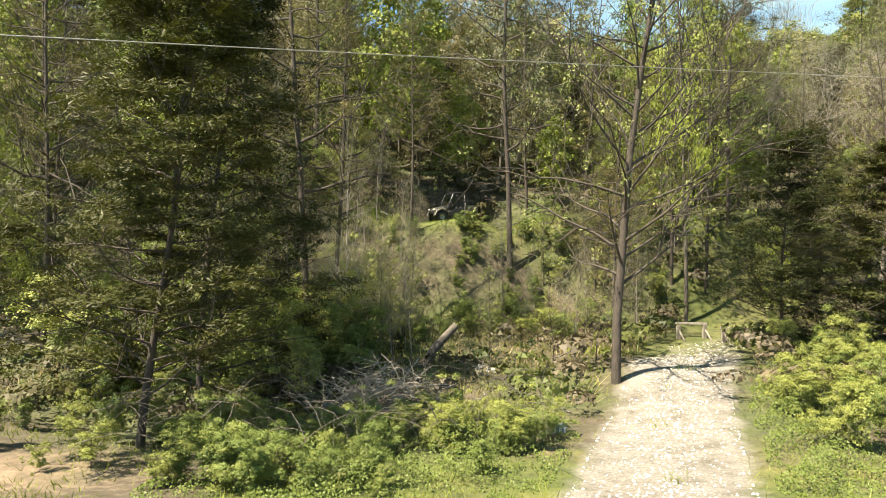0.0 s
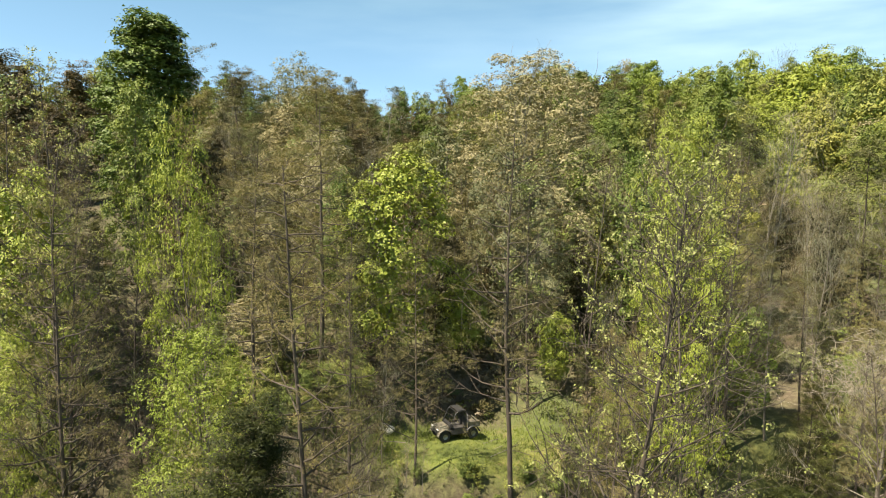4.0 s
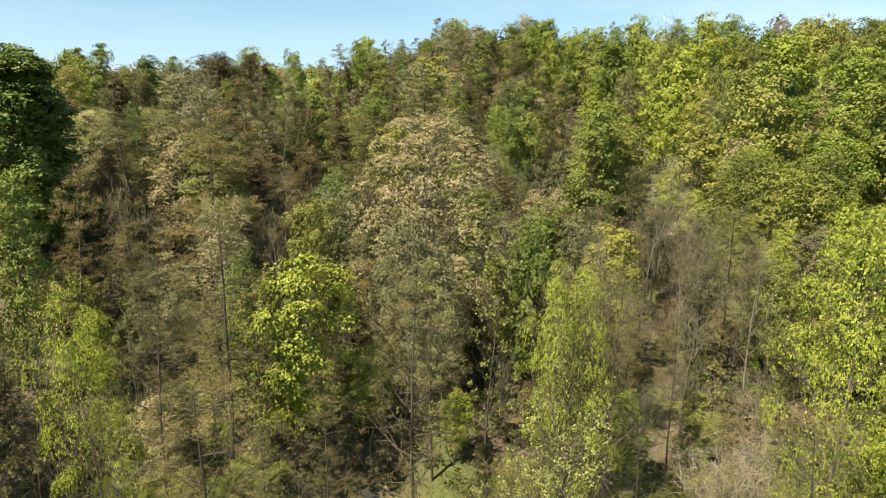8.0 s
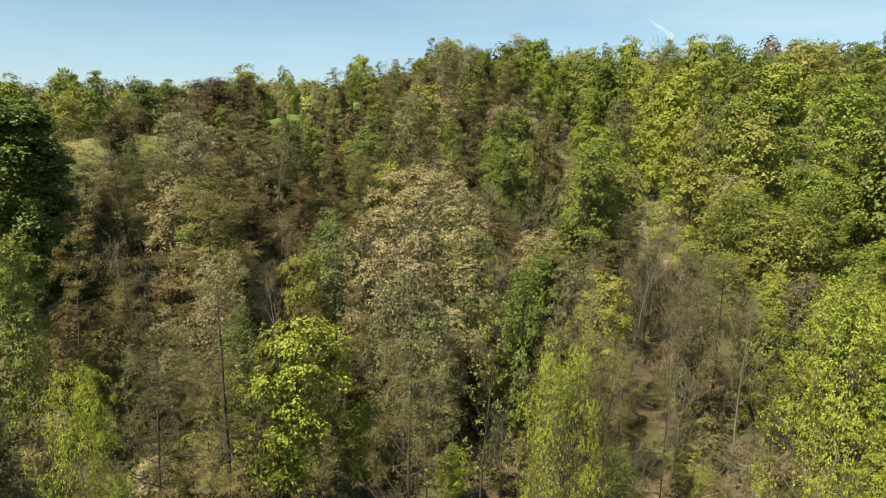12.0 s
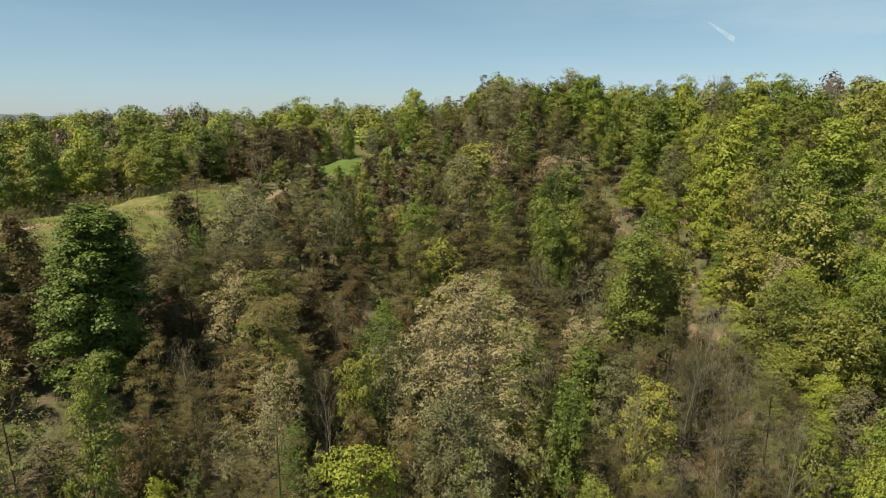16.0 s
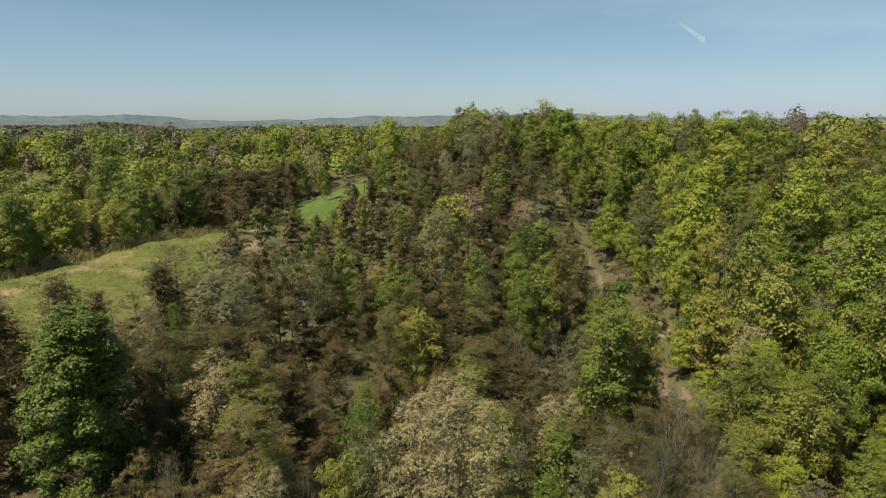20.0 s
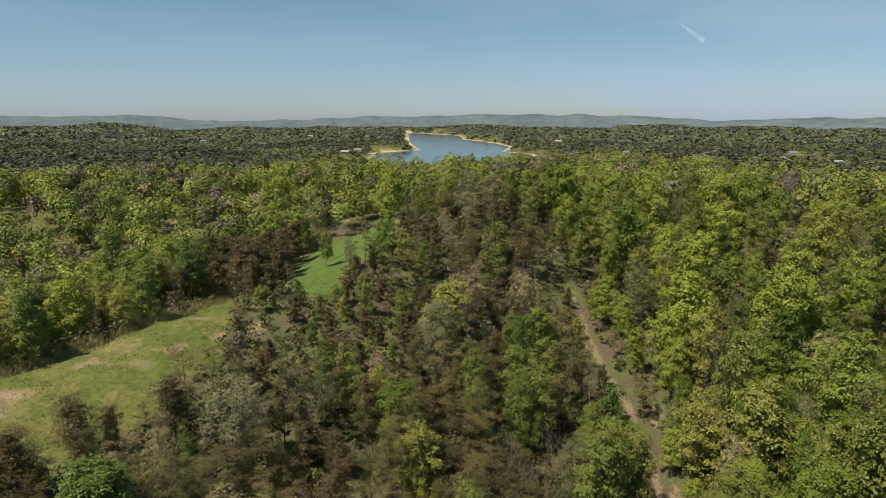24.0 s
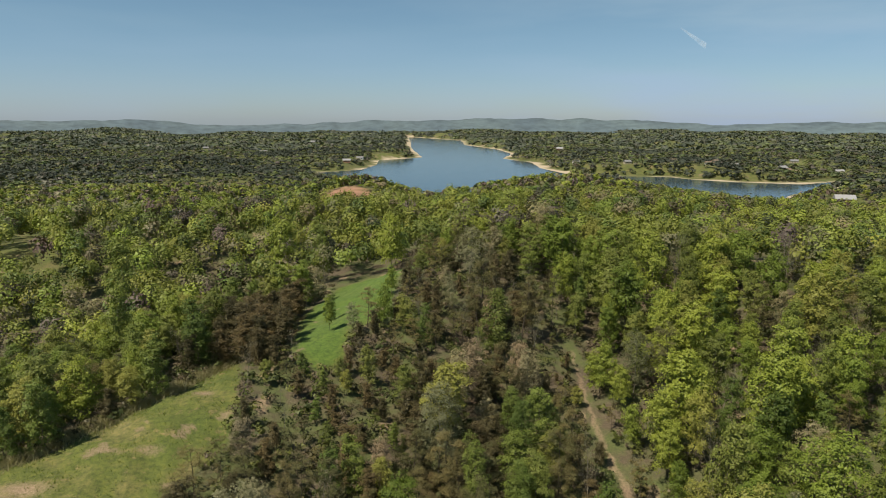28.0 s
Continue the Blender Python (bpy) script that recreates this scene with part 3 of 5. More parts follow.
NAMES = {"hickory": "hickory_tree", "oak": "oak_tree", "poplar": "poplar_tree", "budding": "budding_tree", "pink": "rosy_tree", "pine": "pine_tree", "brown": "evergreen_tree", "cedar": "cedar_tree", "bare": "bare_tree", "maple": "maple_tree", "shrub": "shrub"}


def part(name, me, parent, label=""):
    ob = new(name, me)
    ob.parent = parent
    if label:
        ob["label"] = label
    return ob


TIER = ((5200, 1.22), (10500, 0.78), (30000, 0.4))      # leaves and leaf size: far, middle and near trees


def make_tree(kind, H, seed, tier, count=None, leaf=None, clumps=None):
    """The first tree of its sort: an empty at its foot with trunk, branchwork and crown."""
    rng = np.random.RandomState(seed)
    S = SHAPE[kind]
    trunk, limbs, tips = grow(kind, H, rng, tier)
    root = new(NAMES[kind])
    tagged(root, WORDS[kind][0], WORDS[kind][1], group=WORDS[kind][1] + "s of the hillside")
    part("trunk", quick("trunk", *tubes(trunk, 9 if tier > 1 else 5), STEM_OF[kind], True), root)
    tagged(part("branchwork", quick("branchwork", *tubes(limbs, 4 if tier > 1 else 3), STEM_OF[kind], True), root), kind="stuff")
    n = count or int(TIER[tier][0] * S["dens"])
    size = leaf or S["leaf"] * (TIER[tier][1] if kind != "bare" else 1 + 0.35 * (2 - tier))
    axis = trunk[0][0]

    def stem_at(z):
        return np.interp(z, axis[:, 2], axis[:, 0]), np.interp(z, axis[:, 2], axis[:, 1])

    k = clumps or int(S["clumps"] * (0.8, 1.0, 1.3)[tier])
    if "env" in S:                       # a full crown: rounded lobes over its outside and some within
        lo, ro, power = S["env"]
        k = clumps or (30, 44, 64)[tier]
        f = (np.arange(k) + rng.uniform(0, 1, k)) / k
        a = np.arange(k) * 2.39996 + rng.normal(size=k) * 0.35
        prof = np.sqrt(np.maximum(1 - np.abs((f - power) / np.where(f > power, 1.02 - power, power + 0.35)) ** 2.2, 0.02))
        side = 1 + 0.14 * np.sin(a * 2 + rng.uniform(0, 6)) + 0.1 * rng.normal(size=k)
        big = 0.36 * (34 / k) ** 0.4
        d = prof * ro * H * side * rng.choice([0.78, 0.7, 0.42], k, p=[0.55, 0.3, 0.15])
        zc = H * (lo + (0.97 - big * ro * 0.6 - lo) * f)
        sx, sy = stem_at(zc)
        c = np.stack([d * np.cos(a) + sx, d * np.sin(a) + sy, zc + rng.normal(size=k) * 0.02 * H], -1)
        rad = ro * H * big
    else:
        pick = rng.choice(len(tips), k, p=tips[:, 3] / tips[:, 3].sum())
        c = tips[pick, :3] + rng.normal(size=(k, 3)) * S["rc"] * H * 0.35
        rad = S["rc"] * H * (1.0 if not clumps else 0.85)
    V, F = leaves(c, rad, S["flat"], n, size, rng, S.get("slim", 0.85), kind == "bare", S.get("sprig", 7), S.get("shell", 0.75), 0.7 if "env" in S else 0.0)
    V[:, 2] = np.maximum(V[:, 2], 0.05)
    inner = S.get("env") or S.get("core")
    if inner and kind != "cedar":
        CV, CF = core(H * (inner[0] + 0.05), H * 0.92, inner[1] * H * 0.85, inner[2], rng, (1100, 1800, 3000)[tier] if not count else count // 7, size * 1.45)
        sx, sy = stem_at(CV[:, 2])
        CV[:, 0] += sx
        CV[:, 1] += sy
        F = np.vstack([F, CF + len(V)])
        V = np.vstack([V, CV])
    tagged(part("crown", quick("crown", V, F, LEAF[kind]), root), kind="stuff")
    return root


STOCK = {}
BASE_H = {"hickory": 18, "oak": 17, "poplar": 20, "budding": 20, "pink": 16, "pine": 18, "brown": 13, "cedar": 11, "bare": 14, "maple": 20, "shrub": 2.4}
PLACED = []


def plant(kind, x, y, z, H, tier=1, seed=0, wide=1.0, label=""):
    """A tree of a kind on the land: the first of each variant is built, the rest copied."""
    rng = np.random.RandomState((seed * 7919 + int(x * 31 + 5000) + int(y * 17)) % 2 ** 31)
    key = (kind, tier, rng.randint((4, 3, 2)[tier] + (kind in ("oak", "shrub"))))
    base = BASE_H[kind] * (1.4 if tier == 2 and kind not in ("shrub", "cedar") else 1.0)
    k = H / base
    m = Matrix.Translation((x, y, z - 0.05)) @ Matrix.Rotation(rng.uniform(0, 6.28), 4, "Z") @ Matrix.Diagonal((k * wide, k * wide, k, 1))
    if key not in STOCK:
        ob = STOCK[key] = make_tree(kind, base, sum(map(ord, kind)) + key[2] * 13 + 7 * tier, tier)
        ob.matrix_basis = m
    else:
        first = STOCK[key]
        keep, first.scale = tuple(first.scale), (1, 1, 1)
        ob = copy_thing(first, m)
        first.scale = keep
    if label:
        ob["label"] = label
    return ob


def put_tree(kind, x, y, top, wide=1.0, tier=None, label=""):
    """A tree whose top is at a known height."""
    PLACED.append((x, y))
    z = float(land(x, y))
    r = math.hypot(x, y)
    return plant(kind, x, y, z, top - z, (2 if r < 58 else 1 if r < 115 else 0) if tier is None else tier, len(PLACED), wide, label)


def lone_tree(kind, x, y, top, wide, seed, count, leaf, clumps, label, mat=None):
    """A tree near the start of the flight, with its own fine leaves."""
    z = float(land(x, y))
    PLACED.append((x, y))
    ob = make_tree(kind, top - z, seed, 2, count, leaf, clumps)
    ob["label"] = label
    if mat:
        ob.children[-1].data.materials[0] = LEAF[mat]
    ob.matrix_basis = Matrix.Translation((x, y, z - 0.05)) @ Matrix.Diagonal((wide, wide, 1, 1))


# trees that stand out, by place and height of top
lone_tree("cedar", -7.9, 16.7, 12.3, 1.25, 5, 120000, 0.11, 620, "dark olive cedar with a thin straight trunk beside the road")
lone_tree("cedar", -7.9, 21.0, 14.0, 1.15, 6, 60000, 0.125, 500, "dense dark cedar standing behind another cedar")
lone_tree("maple", 5.9, 22.6, 22.2, 0.9, 17, 8000, 0.085, 420, "grey-barked tree with many bare limbs beside the gravel drive")
lone_tree("cedar", 13.9, 26.9, 8.6, 1.25, 9, 36000, 0.12, 420, "spreading olive cedar at the bend of the drive")
lone_tree("cedar", 17.4, 25.0, 8.0, 1.35, 10, 32000, 0.13, 400, "dark green cedar among roadside shrubs")
lone_tree("poplar", -30.2, 66.5, 38.8, 1.42, 21, 42000, 0.2, 150, "tall dense dark green conical tree", "darkpoplar")
lone_tree("budding", 6.2, 56.0, 33.4, 1.12, 22, 46000, 0.115, 130, "broad rounded cream-coloured tree in bud")
lone_tree("budding", -13.0, 43.4, 13.9, 1.5, 23, 3600, 0.12, 60, "small white-flowering tree among the pines", "white")
for x, y, top, seed in ((-5.6, 54.0, 24.8, 41), (1.8, 54.5, 17.4, 42), (-4.0, 26.5, 9.5, 43)):
    z = float(land(x, y))
    PLACED.append((x, y))
    snag = make_tree("bare", top - z, seed, 1, 40)
    snag["label"] = "dead bleached snag with broken pale limbs"
    for piece in snag.children:
        piece.data.materials[0] = DEADWOOD
    snag.matrix_basis = Matrix.Translation((x, y, z - 0.05)) @ Matrix.Diagonal((0.6, 0.6, 1, 1))
for kind, x, y, top, wide in (
    ("oak", 12.2, 33.2, 25.7, 0.44), ("oak", -12.3, 32.8, 25.5, 0.4), ("oak", 26.0, 30.5, 29.4, 0.55), ("pine", -8.6, 42.5, 27.0, 1.0),
    ("pine", -12.4, 57.4, 31.2, 1.0), ("pine", 3.5, 35.0, 24.5, 0.75), ("pine", -1.9, 36.0, 18.5, 0.6), 
    ("poplar", -24.0, 82.0, 34.0, 0.7), ("poplar", 29.0, 79.5, 34.0, 1.0), ("poplar", 24.7, 97.5, 33.5, 0.8),
    ("pine", -29.0, 98.5, 38.8, 1.2), ("pine", -44.0, 92.0, 34.0, 1.15), ("pine", -18.9, 74.5, 33.3, 1.1), ("oak", 3.7, 92.0, 36.2, 0.85),
    ("budding", 11.4, 113.0, 42.0, 0.95), ("pink", 28.5, 152.0, 46.8, 0.95), ("brown", -29.5, 150.0, 45.0, 1.3), ("brown", -22.0, 140.5, 42.0, 1.1),
    ("poplar", -11.4, 171.0, 43.5, 0.75), 
    ("bare", 21.8, 33.0, 14.2, 1.25), ("bare", 31.2, 63.5, 28.6, 0.9), ("bare", 27.5, 58.0, 25.5, 0.9), ("oak", 48.8, 73.6, 30.0, 0.9), ("oak", 56.7, 70.0, 31.0, 1.0),
    ("oak", 5.0, 178.7, 49.0, 0.75), ("oak", -52.8, 172.0, 43.5, 0.85), ("poplar", 17.2, 97.0, 37.5, 0.75),
    ("poplar", 26.8, 111.0, 38.5, 0.75), ("bare", 57.6, 122.0, 30.5, 0.8), ("oak", 57.1, 86.2, 35.5, 1.0), ("oak", 72.0, 88.0, 41.5, 1.1), ("oak", 67.8, 139.5, 41.0, 1.1),
    ("oak", 51.5, 139.0, 38.5, 0.85), ("poplar", -66.5, 171.0, 47.5, 0.9), ("pine", -17.0, 27.5, 21.0, 0.6), ("maple", -18.3, 30.4, 24.0, 0.7), ("maple", 12.2, 35.4, 22.2, 0.6), ("maple", 14.0, 35.2, 24.0, 0.6),
    ("pine", 16.6, 38.5, 23.0, 0.7), ("pine", -5.4, 25.6, 22.5, 0.7), ("bare", -6.6, 27.5, 11.5, 0.45),
):
    put_tree(kind, x, y, top, wide)
for kind, x, y, top, wide in (("pine", -38.0, 84.0, 33.5, 1.2), ("brown", -16.0, 63.0, 24.5, 1.3), ("brown", -35.5, 77.0, 30.0, 1.4), ("brown", -11.5, 77.0, 28.5, 1.3), ("brown", -48.0, 82.0, 31.0, 1.4), ("brown", -41.0, 71.0, 28.0, 1.4), ("brown", -20.0, 84.0, 30.0, 1.3), ("brown", 12.5, 70.0, 25.0, 1.4), ("brown", 17.0, 76.0, 26.0, 1.4), ("brown", 13.5, 82.0, 27.0, 1.3), ("brown", 8.0, 76.0, 25.5, 1.3), ("hickory", -31.0, 46.0, 20.5, 0.6), ("poplar", -26.5, 44.0, 21.0, 0.5), ("maple", -21.5, 36.0, 24.0, 0.6), ("brown", -32.5, 158.0, 44.5, 1.3), ("brown", -26.0, 157.0, 45.0, 1.3), ("brown", -30.0, 167.0, 44.0, 1.3), ("brown", -24.0, 168.0, 43.0, 1.2), ("brown", -36.0, 166.0, 42.5, 1.3), ("brown", -25.5, 181.0, 42.0, 1.2), ("brown", -31.0, 178.0, 42.0, 1.3), ("oak", -11.0, 158.0, 46.5, 0.6), ("oak", 2.5, 157.5, 49.5, 0.7), ("hickory", -1.7, 136.7, 41.0, 0.8), ("brown", -19.5, 78.3, 31.5, 1.4), ("brown", -15.0, 81.0, 31.0, 1.3), ("brown", -27.7, 92.8, 38.0, 1.1), ("brown", -38.7, 86.0, 37.0, 1.1), ("brown", -43.0, 80.7, 36.5, 1.2), ("brown", 9.8, 86.4, 27.5, 1.5), ("brown", 14.5, 85.0, 26.5, 1.5), ("brown", 6.5, 96.0, 30.5, 1.5), ("brown", 11.5, 92.0, 29.0, 1.4), ("poplar", 31.4, 89.0, 31.0, 0.8), ("poplar", 22.6, 96.0, 31.5, 0.8), ("poplar", 28.9, 121.6, 34.0, 0.7), ("oak", 51.5, 144.5, 34.5, 0.9)):
    put_tree(kind, x, y, top, wide)

# the crowns that stand up along the crest
for kind, x, y, top, wide in (("oak", 6.4, 223.0, 58.0, 0.85), ("oak", 33.3, 198.3, 59.8, 0.95), ("oak", 45.5, 205.0, 58.0, 0.8), ("oak", 57.5, 192.0, 60.3, 0.95), ("oak", 68.4, 185.0, 57.0, 0.9), ("oak", 79.0, 172.0, 58.3, 0.85), ("bare", 85.5, 174.0, 58.5, 0.9), ("oak", 92.0, 172.0, 58.6, 0.95), ("oak", 104.0, 170.0, 58.8, 1.0), ("bare", 113.0, 165.0, 57.7, 0.9), ("hickory", 40.0, 192.0, 54.5, 0.9), ("poplar", -18.0, 236.0, 54.5, 0.7), ("oak", -36.0, 240.0, 55.0, 0.9), ("oak", 24.0, 205.0, 55.0, 0.9), ("poplar", 17.5, 204.0, 53.5, 1.0), ("hickory", 53.6, 80.4, 37.5, 0.9), ("poplar", -80.2, 217.0, 52.3, 0.75)):
    put_tree(kind, x, y, top, wide, 0)
PLACED += [(-30.0, 63.0), (-33.0, 61.0), (-27.5, 62.0), (-26.0, 66.5), (-35.0, 65.5), (-29.0, 58.0), (-31.5, 54.0), (-26.5, 56.0), (-24.0, 50.5), (-22.5, 55.0), (-23.0, 60.0), (-28.0, 49.5), (-32.0, 49.5), (-36.0, 57.0), (-20.5, 46.0), (-35.0, 53.0)]      # room round the tall dark tree
for x, y in ((-50.0, 73.0), (-45.0, 69.0), (-55.0, 76.5)):
    put_tree("brown", x, y, float(land(x, y)) + 12.5, 1.3)


def zone_kind(x, y, rng):
    u, s = along_ridge(x, y)
    q = rng.uniform()
    if x > 34 + 0.1 * y or y > 215:
        table = (("oak", 0.36), ("hickory", 0.22), ("poplar", 0.17), ("budding", 0.07), ("bare", 0.11), ("pink", 0.03), ("pine", 0.04))
    elif s < -6:
        table = (("oak", 0.2), ("hickory", 0.22), ("poplar", 0.22), ("brown", 0.12), ("pine", 0.08), ("bare", 0.08), ("budding", 0.08))
    elif y < 48:
        table = (("pine", 0.34), ("maple", 0.22), ("oak", 0.12), ("cedar", 0.18), ("bare", 0.14))
    else:
        table = (("brown", 0.34), ("pine", 0.23), ("poplar", 0.07), ("hickory", 0.08), ("budding", 0.07), ("bare", 0.15), ("cedar", 0.03), ("pink", 0.03))
    for k, p in table:
        q -= p
        if q < 0:
            return k
    return "oak"


def clear_of(x, y):
    """True where trees may stand."""
    ok = path_dist(TRAIL, x, y) > np.where(y < 33, 3.3, np.where(y < 60, 1.2, np.where(y < 98, 0.75, 1.4)))
    ok &= (area_dist(MEADOW_LOW, x, y) > 1.5) & (area_dist(MEADOW_HIGH, x, y) > 1.0)
    ok &= (y > 25) & ~((np.abs(x - 1.2) < 6.5) & (y > 33) & (y < 44)) & ~((np.abs(x - 0.8) < 5.5) & (y < 44)) & ~((x > -11) & (x < 1) & (y > 32.5) & (y < 42))
    return ok


USUAL_H = {"hickory": 15.5, "oak": 15, "poplar": 15, "budding": 14, "pink": 13, "pine": 14.5, "brown": 9.5, "cedar": 8, "bare": 11.5, "maple": 15, "shrub": 2}


def scatter_trees():
    rng = np.random.RandomState(11)
    cell = {}
    for a, b in PLACED:
        cell.setdefault((int(a // 5), int(b // 5)), []).append((a, b, 3.4))
    n = 15000
    ang, rad = rng.uniform(-0.72, 0.9, n), np.sqrt(rng.uniform(24 ** 2, 215 ** 2, n))
    near = rng.uniform(size=n) < 0.12
    rad = np.where(near, np.sqrt(rng.uniform(24 ** 2, 60 ** 2, n)), rad)
    X, Y = rad * np.sin(ang), rad * np.cos(ang)
    OK, Z = clear_of(X, Y), land(X, Y)
    U, S = along_ridge(X, Y)
    made = 0
    D = path_dist(TRAIL, X, Y)
    for x, y, z, r, ok, s, dt in zip(X, Y, Z, rad, OK, S, D):
        if not ok:
            continue
        gap = rng.uniform(1.9, 3.2) if r < 60 else rng.uniform(2.9, 4.6) + (0.8 if r > 110 else 0) + (1.5 if x > 42 else 0)
        ci, cj = int(x // 5), int(y // 5)
        if any(math.hypot(x - p, y - q) < min(gap, g + 0.6 + 0.05 * max(x - 45, 0)) for i in (-2, -1, 0, 1, 2) for j in (-2, -1, 0, 1, 2) for p, q, g in cell.get((ci + i, cj + j), ())):
            continue
        cell.setdefault((ci, cj), []).append((x, y, gap))
        kind = zone_kind(x, y, rng)
        h, wd = USUAL_H[kind] * rng.uniform(0.62, 1.22), 1.0
        if -4 < s < 34 and x < 26:
            h = min(h * 0.75, 10.5)          # low growth round the meadows
        elif s < -4 and y < 215:
            h *= 0.85
        elif x > 55 and r > 110:
            h *= 1.1
        if dt < 6 and 84 < y < 112 and x < np.interp(y, TRAIL[8:, 1], TRAIL[8:, 0]) + 1.5:
            h = min(h * 0.6, 7.5)          # the cut beside the trail is scrub
        if dt < 9 and 108 < y < 162 and x < np.interp(y, TRAIL[8:, 1], TRAIL[8:, 0]) + 4:
            h = min(h * 0.5, 5.5)
        if dt < 5 and 70 < y < 100 and x < 54:
            h = min(h * 0.75, 8.5)
        if -26 < x < 4 and 112 < y < 152:
            h = min(h, 6.0)
        if -41 < x < -20 and 138 < y < 190:
            kind, h = "brown", rng.uniform(8.5, 12.5)      # a stand of evergreens between the meadows
        if x > 50 and y > 60:
            wd = 0.86
            h *= rng.uniform(0.8, 1.2)
        if r < 60:
            h *= rng.choice([0.45, 0.7, 1.0, 1.1])
        plant(kind, x, y, z, h, 2 if r < 42 else 1 if r < 90 else 0, made, rng.uniform(0.85, 1.2) * (0.75 if r < 60 else wd))
        made += 1


scatter_trees()


def blobs(x, y, h, w, per, quad, rng, tint, solid=True, level=0.0):
    """Many far trees at once: leaf tufts on crowns of several lobes. Returns places, faces and colours."""
    n, L = len(x), 8 if per > 100 else 5
    z0 = land(x, y)
    lobe = rng.normal(size=(n, L, 3))
    lobe /= np.linalg.norm(lobe, axis=2)[:, :, None]
    lobe[:, :, 2] = np.abs(lobe[:, :, 2]) * 0.9 - 0.12
    pick = rng.randint(0, L, (n, per))
    mid = lobe[np.arange(n)[:, None], pick] * 0.46
    u = rng.normal(size=(n, per, 3)) + mid * 1.8
    u /= np.linalg.norm(u, axis=2)[:, :, None]
    u[:, :, 2] = np.where(u[:, :, 2] < -0.3, -u[:, :, 2], u[:, :, 2])
    size = rng.uniform(0.42, 0.6, (n, L))[np.arange(n)[:, None], pick][:, :, None]
    span = np.stack([w, w, h * 0.42], -1)[:, None]
    c = np.stack([x, y, z0 + h * 0.58], -1)[:, None] + (mid + u * size * rng.uniform(0.82, 1.06, (n, per, 1))) * span
    s = (quad * w[:, None] * rng.uniform(0.6, 1.3, (n, per))).ravel()
    V = triangles(c.reshape(-1, 3), (u + mid * 0.5 + rng.normal(size=u.shape) * 0.3 + np.array([0, 0, level])).reshape(-1, 3), s, 0.95, rng)
    C = np.repeat(tint, per * 3, axis=0)
    if solid:                            # larger sprays within
        q = max(5, per // 4)
        u = rng.normal(size=(n, q, 3))
        u /= np.linalg.norm(u, axis=2)[:, :, None]
        c = u * rng.uniform(0.2, 0.6, (n, q, 1)) * span + np.stack([x, y, z0 + h * 0.55], -1)[:, None]
        s = ((0.18 if per > 100 else 0.34 if per > 30 else 0.5) * w[:, None] * rng.uniform(0.6, 1.2, (n, q))).ravel()
        V = np.vstack([V, triangles(c.reshape(-1, 3), (u + rng.normal(size=u.shape) * 0.4).reshape(-1, 3), s, 0.95, rng)])
        C = np.vstack([C, np.repeat(tint, q * 3, axis=0)])
    return V, np.arange(len(V)).reshape(-1, 3), C


TINTS = np.array([(0.172, 0.200, 0.035), (0.142, 0.167, 0.033), (0.081, 0.114, 0.027), (0.156, 0.143, 0.076), (0.061, 0.053, 0.033), (0.123, 0.096, 0.081), (0.033, 0.041, 0.024)])


HOUSES = [(-339, 2157, 2.0), (-558, 2332, 1.2), (-1719, 3536, 1.8), (76, 850, 1.3), (953, 1444, 1.5), (836, 1334, 1.1), (802, 1388, 1.0), (1056, 1556, 1.2), (777, 1426, 1.0), (689, 1454, 1.1), (677, 2578, 1.5), (590, 2034, 1.3), (494, 1560, 1.1), (565, 1414, 1.0), (880, 1290, 1.0), (920, 1380, 1.2), (640, 2300, 1.3), (-60, 1640, 1.2), (-30, 1800, 1.2), (-255, 3000, 1.6), (116, 2200, 1.1), (720, 1350, 0.9), (1010, 1330, 1.1), (600, 775, 1.5)]


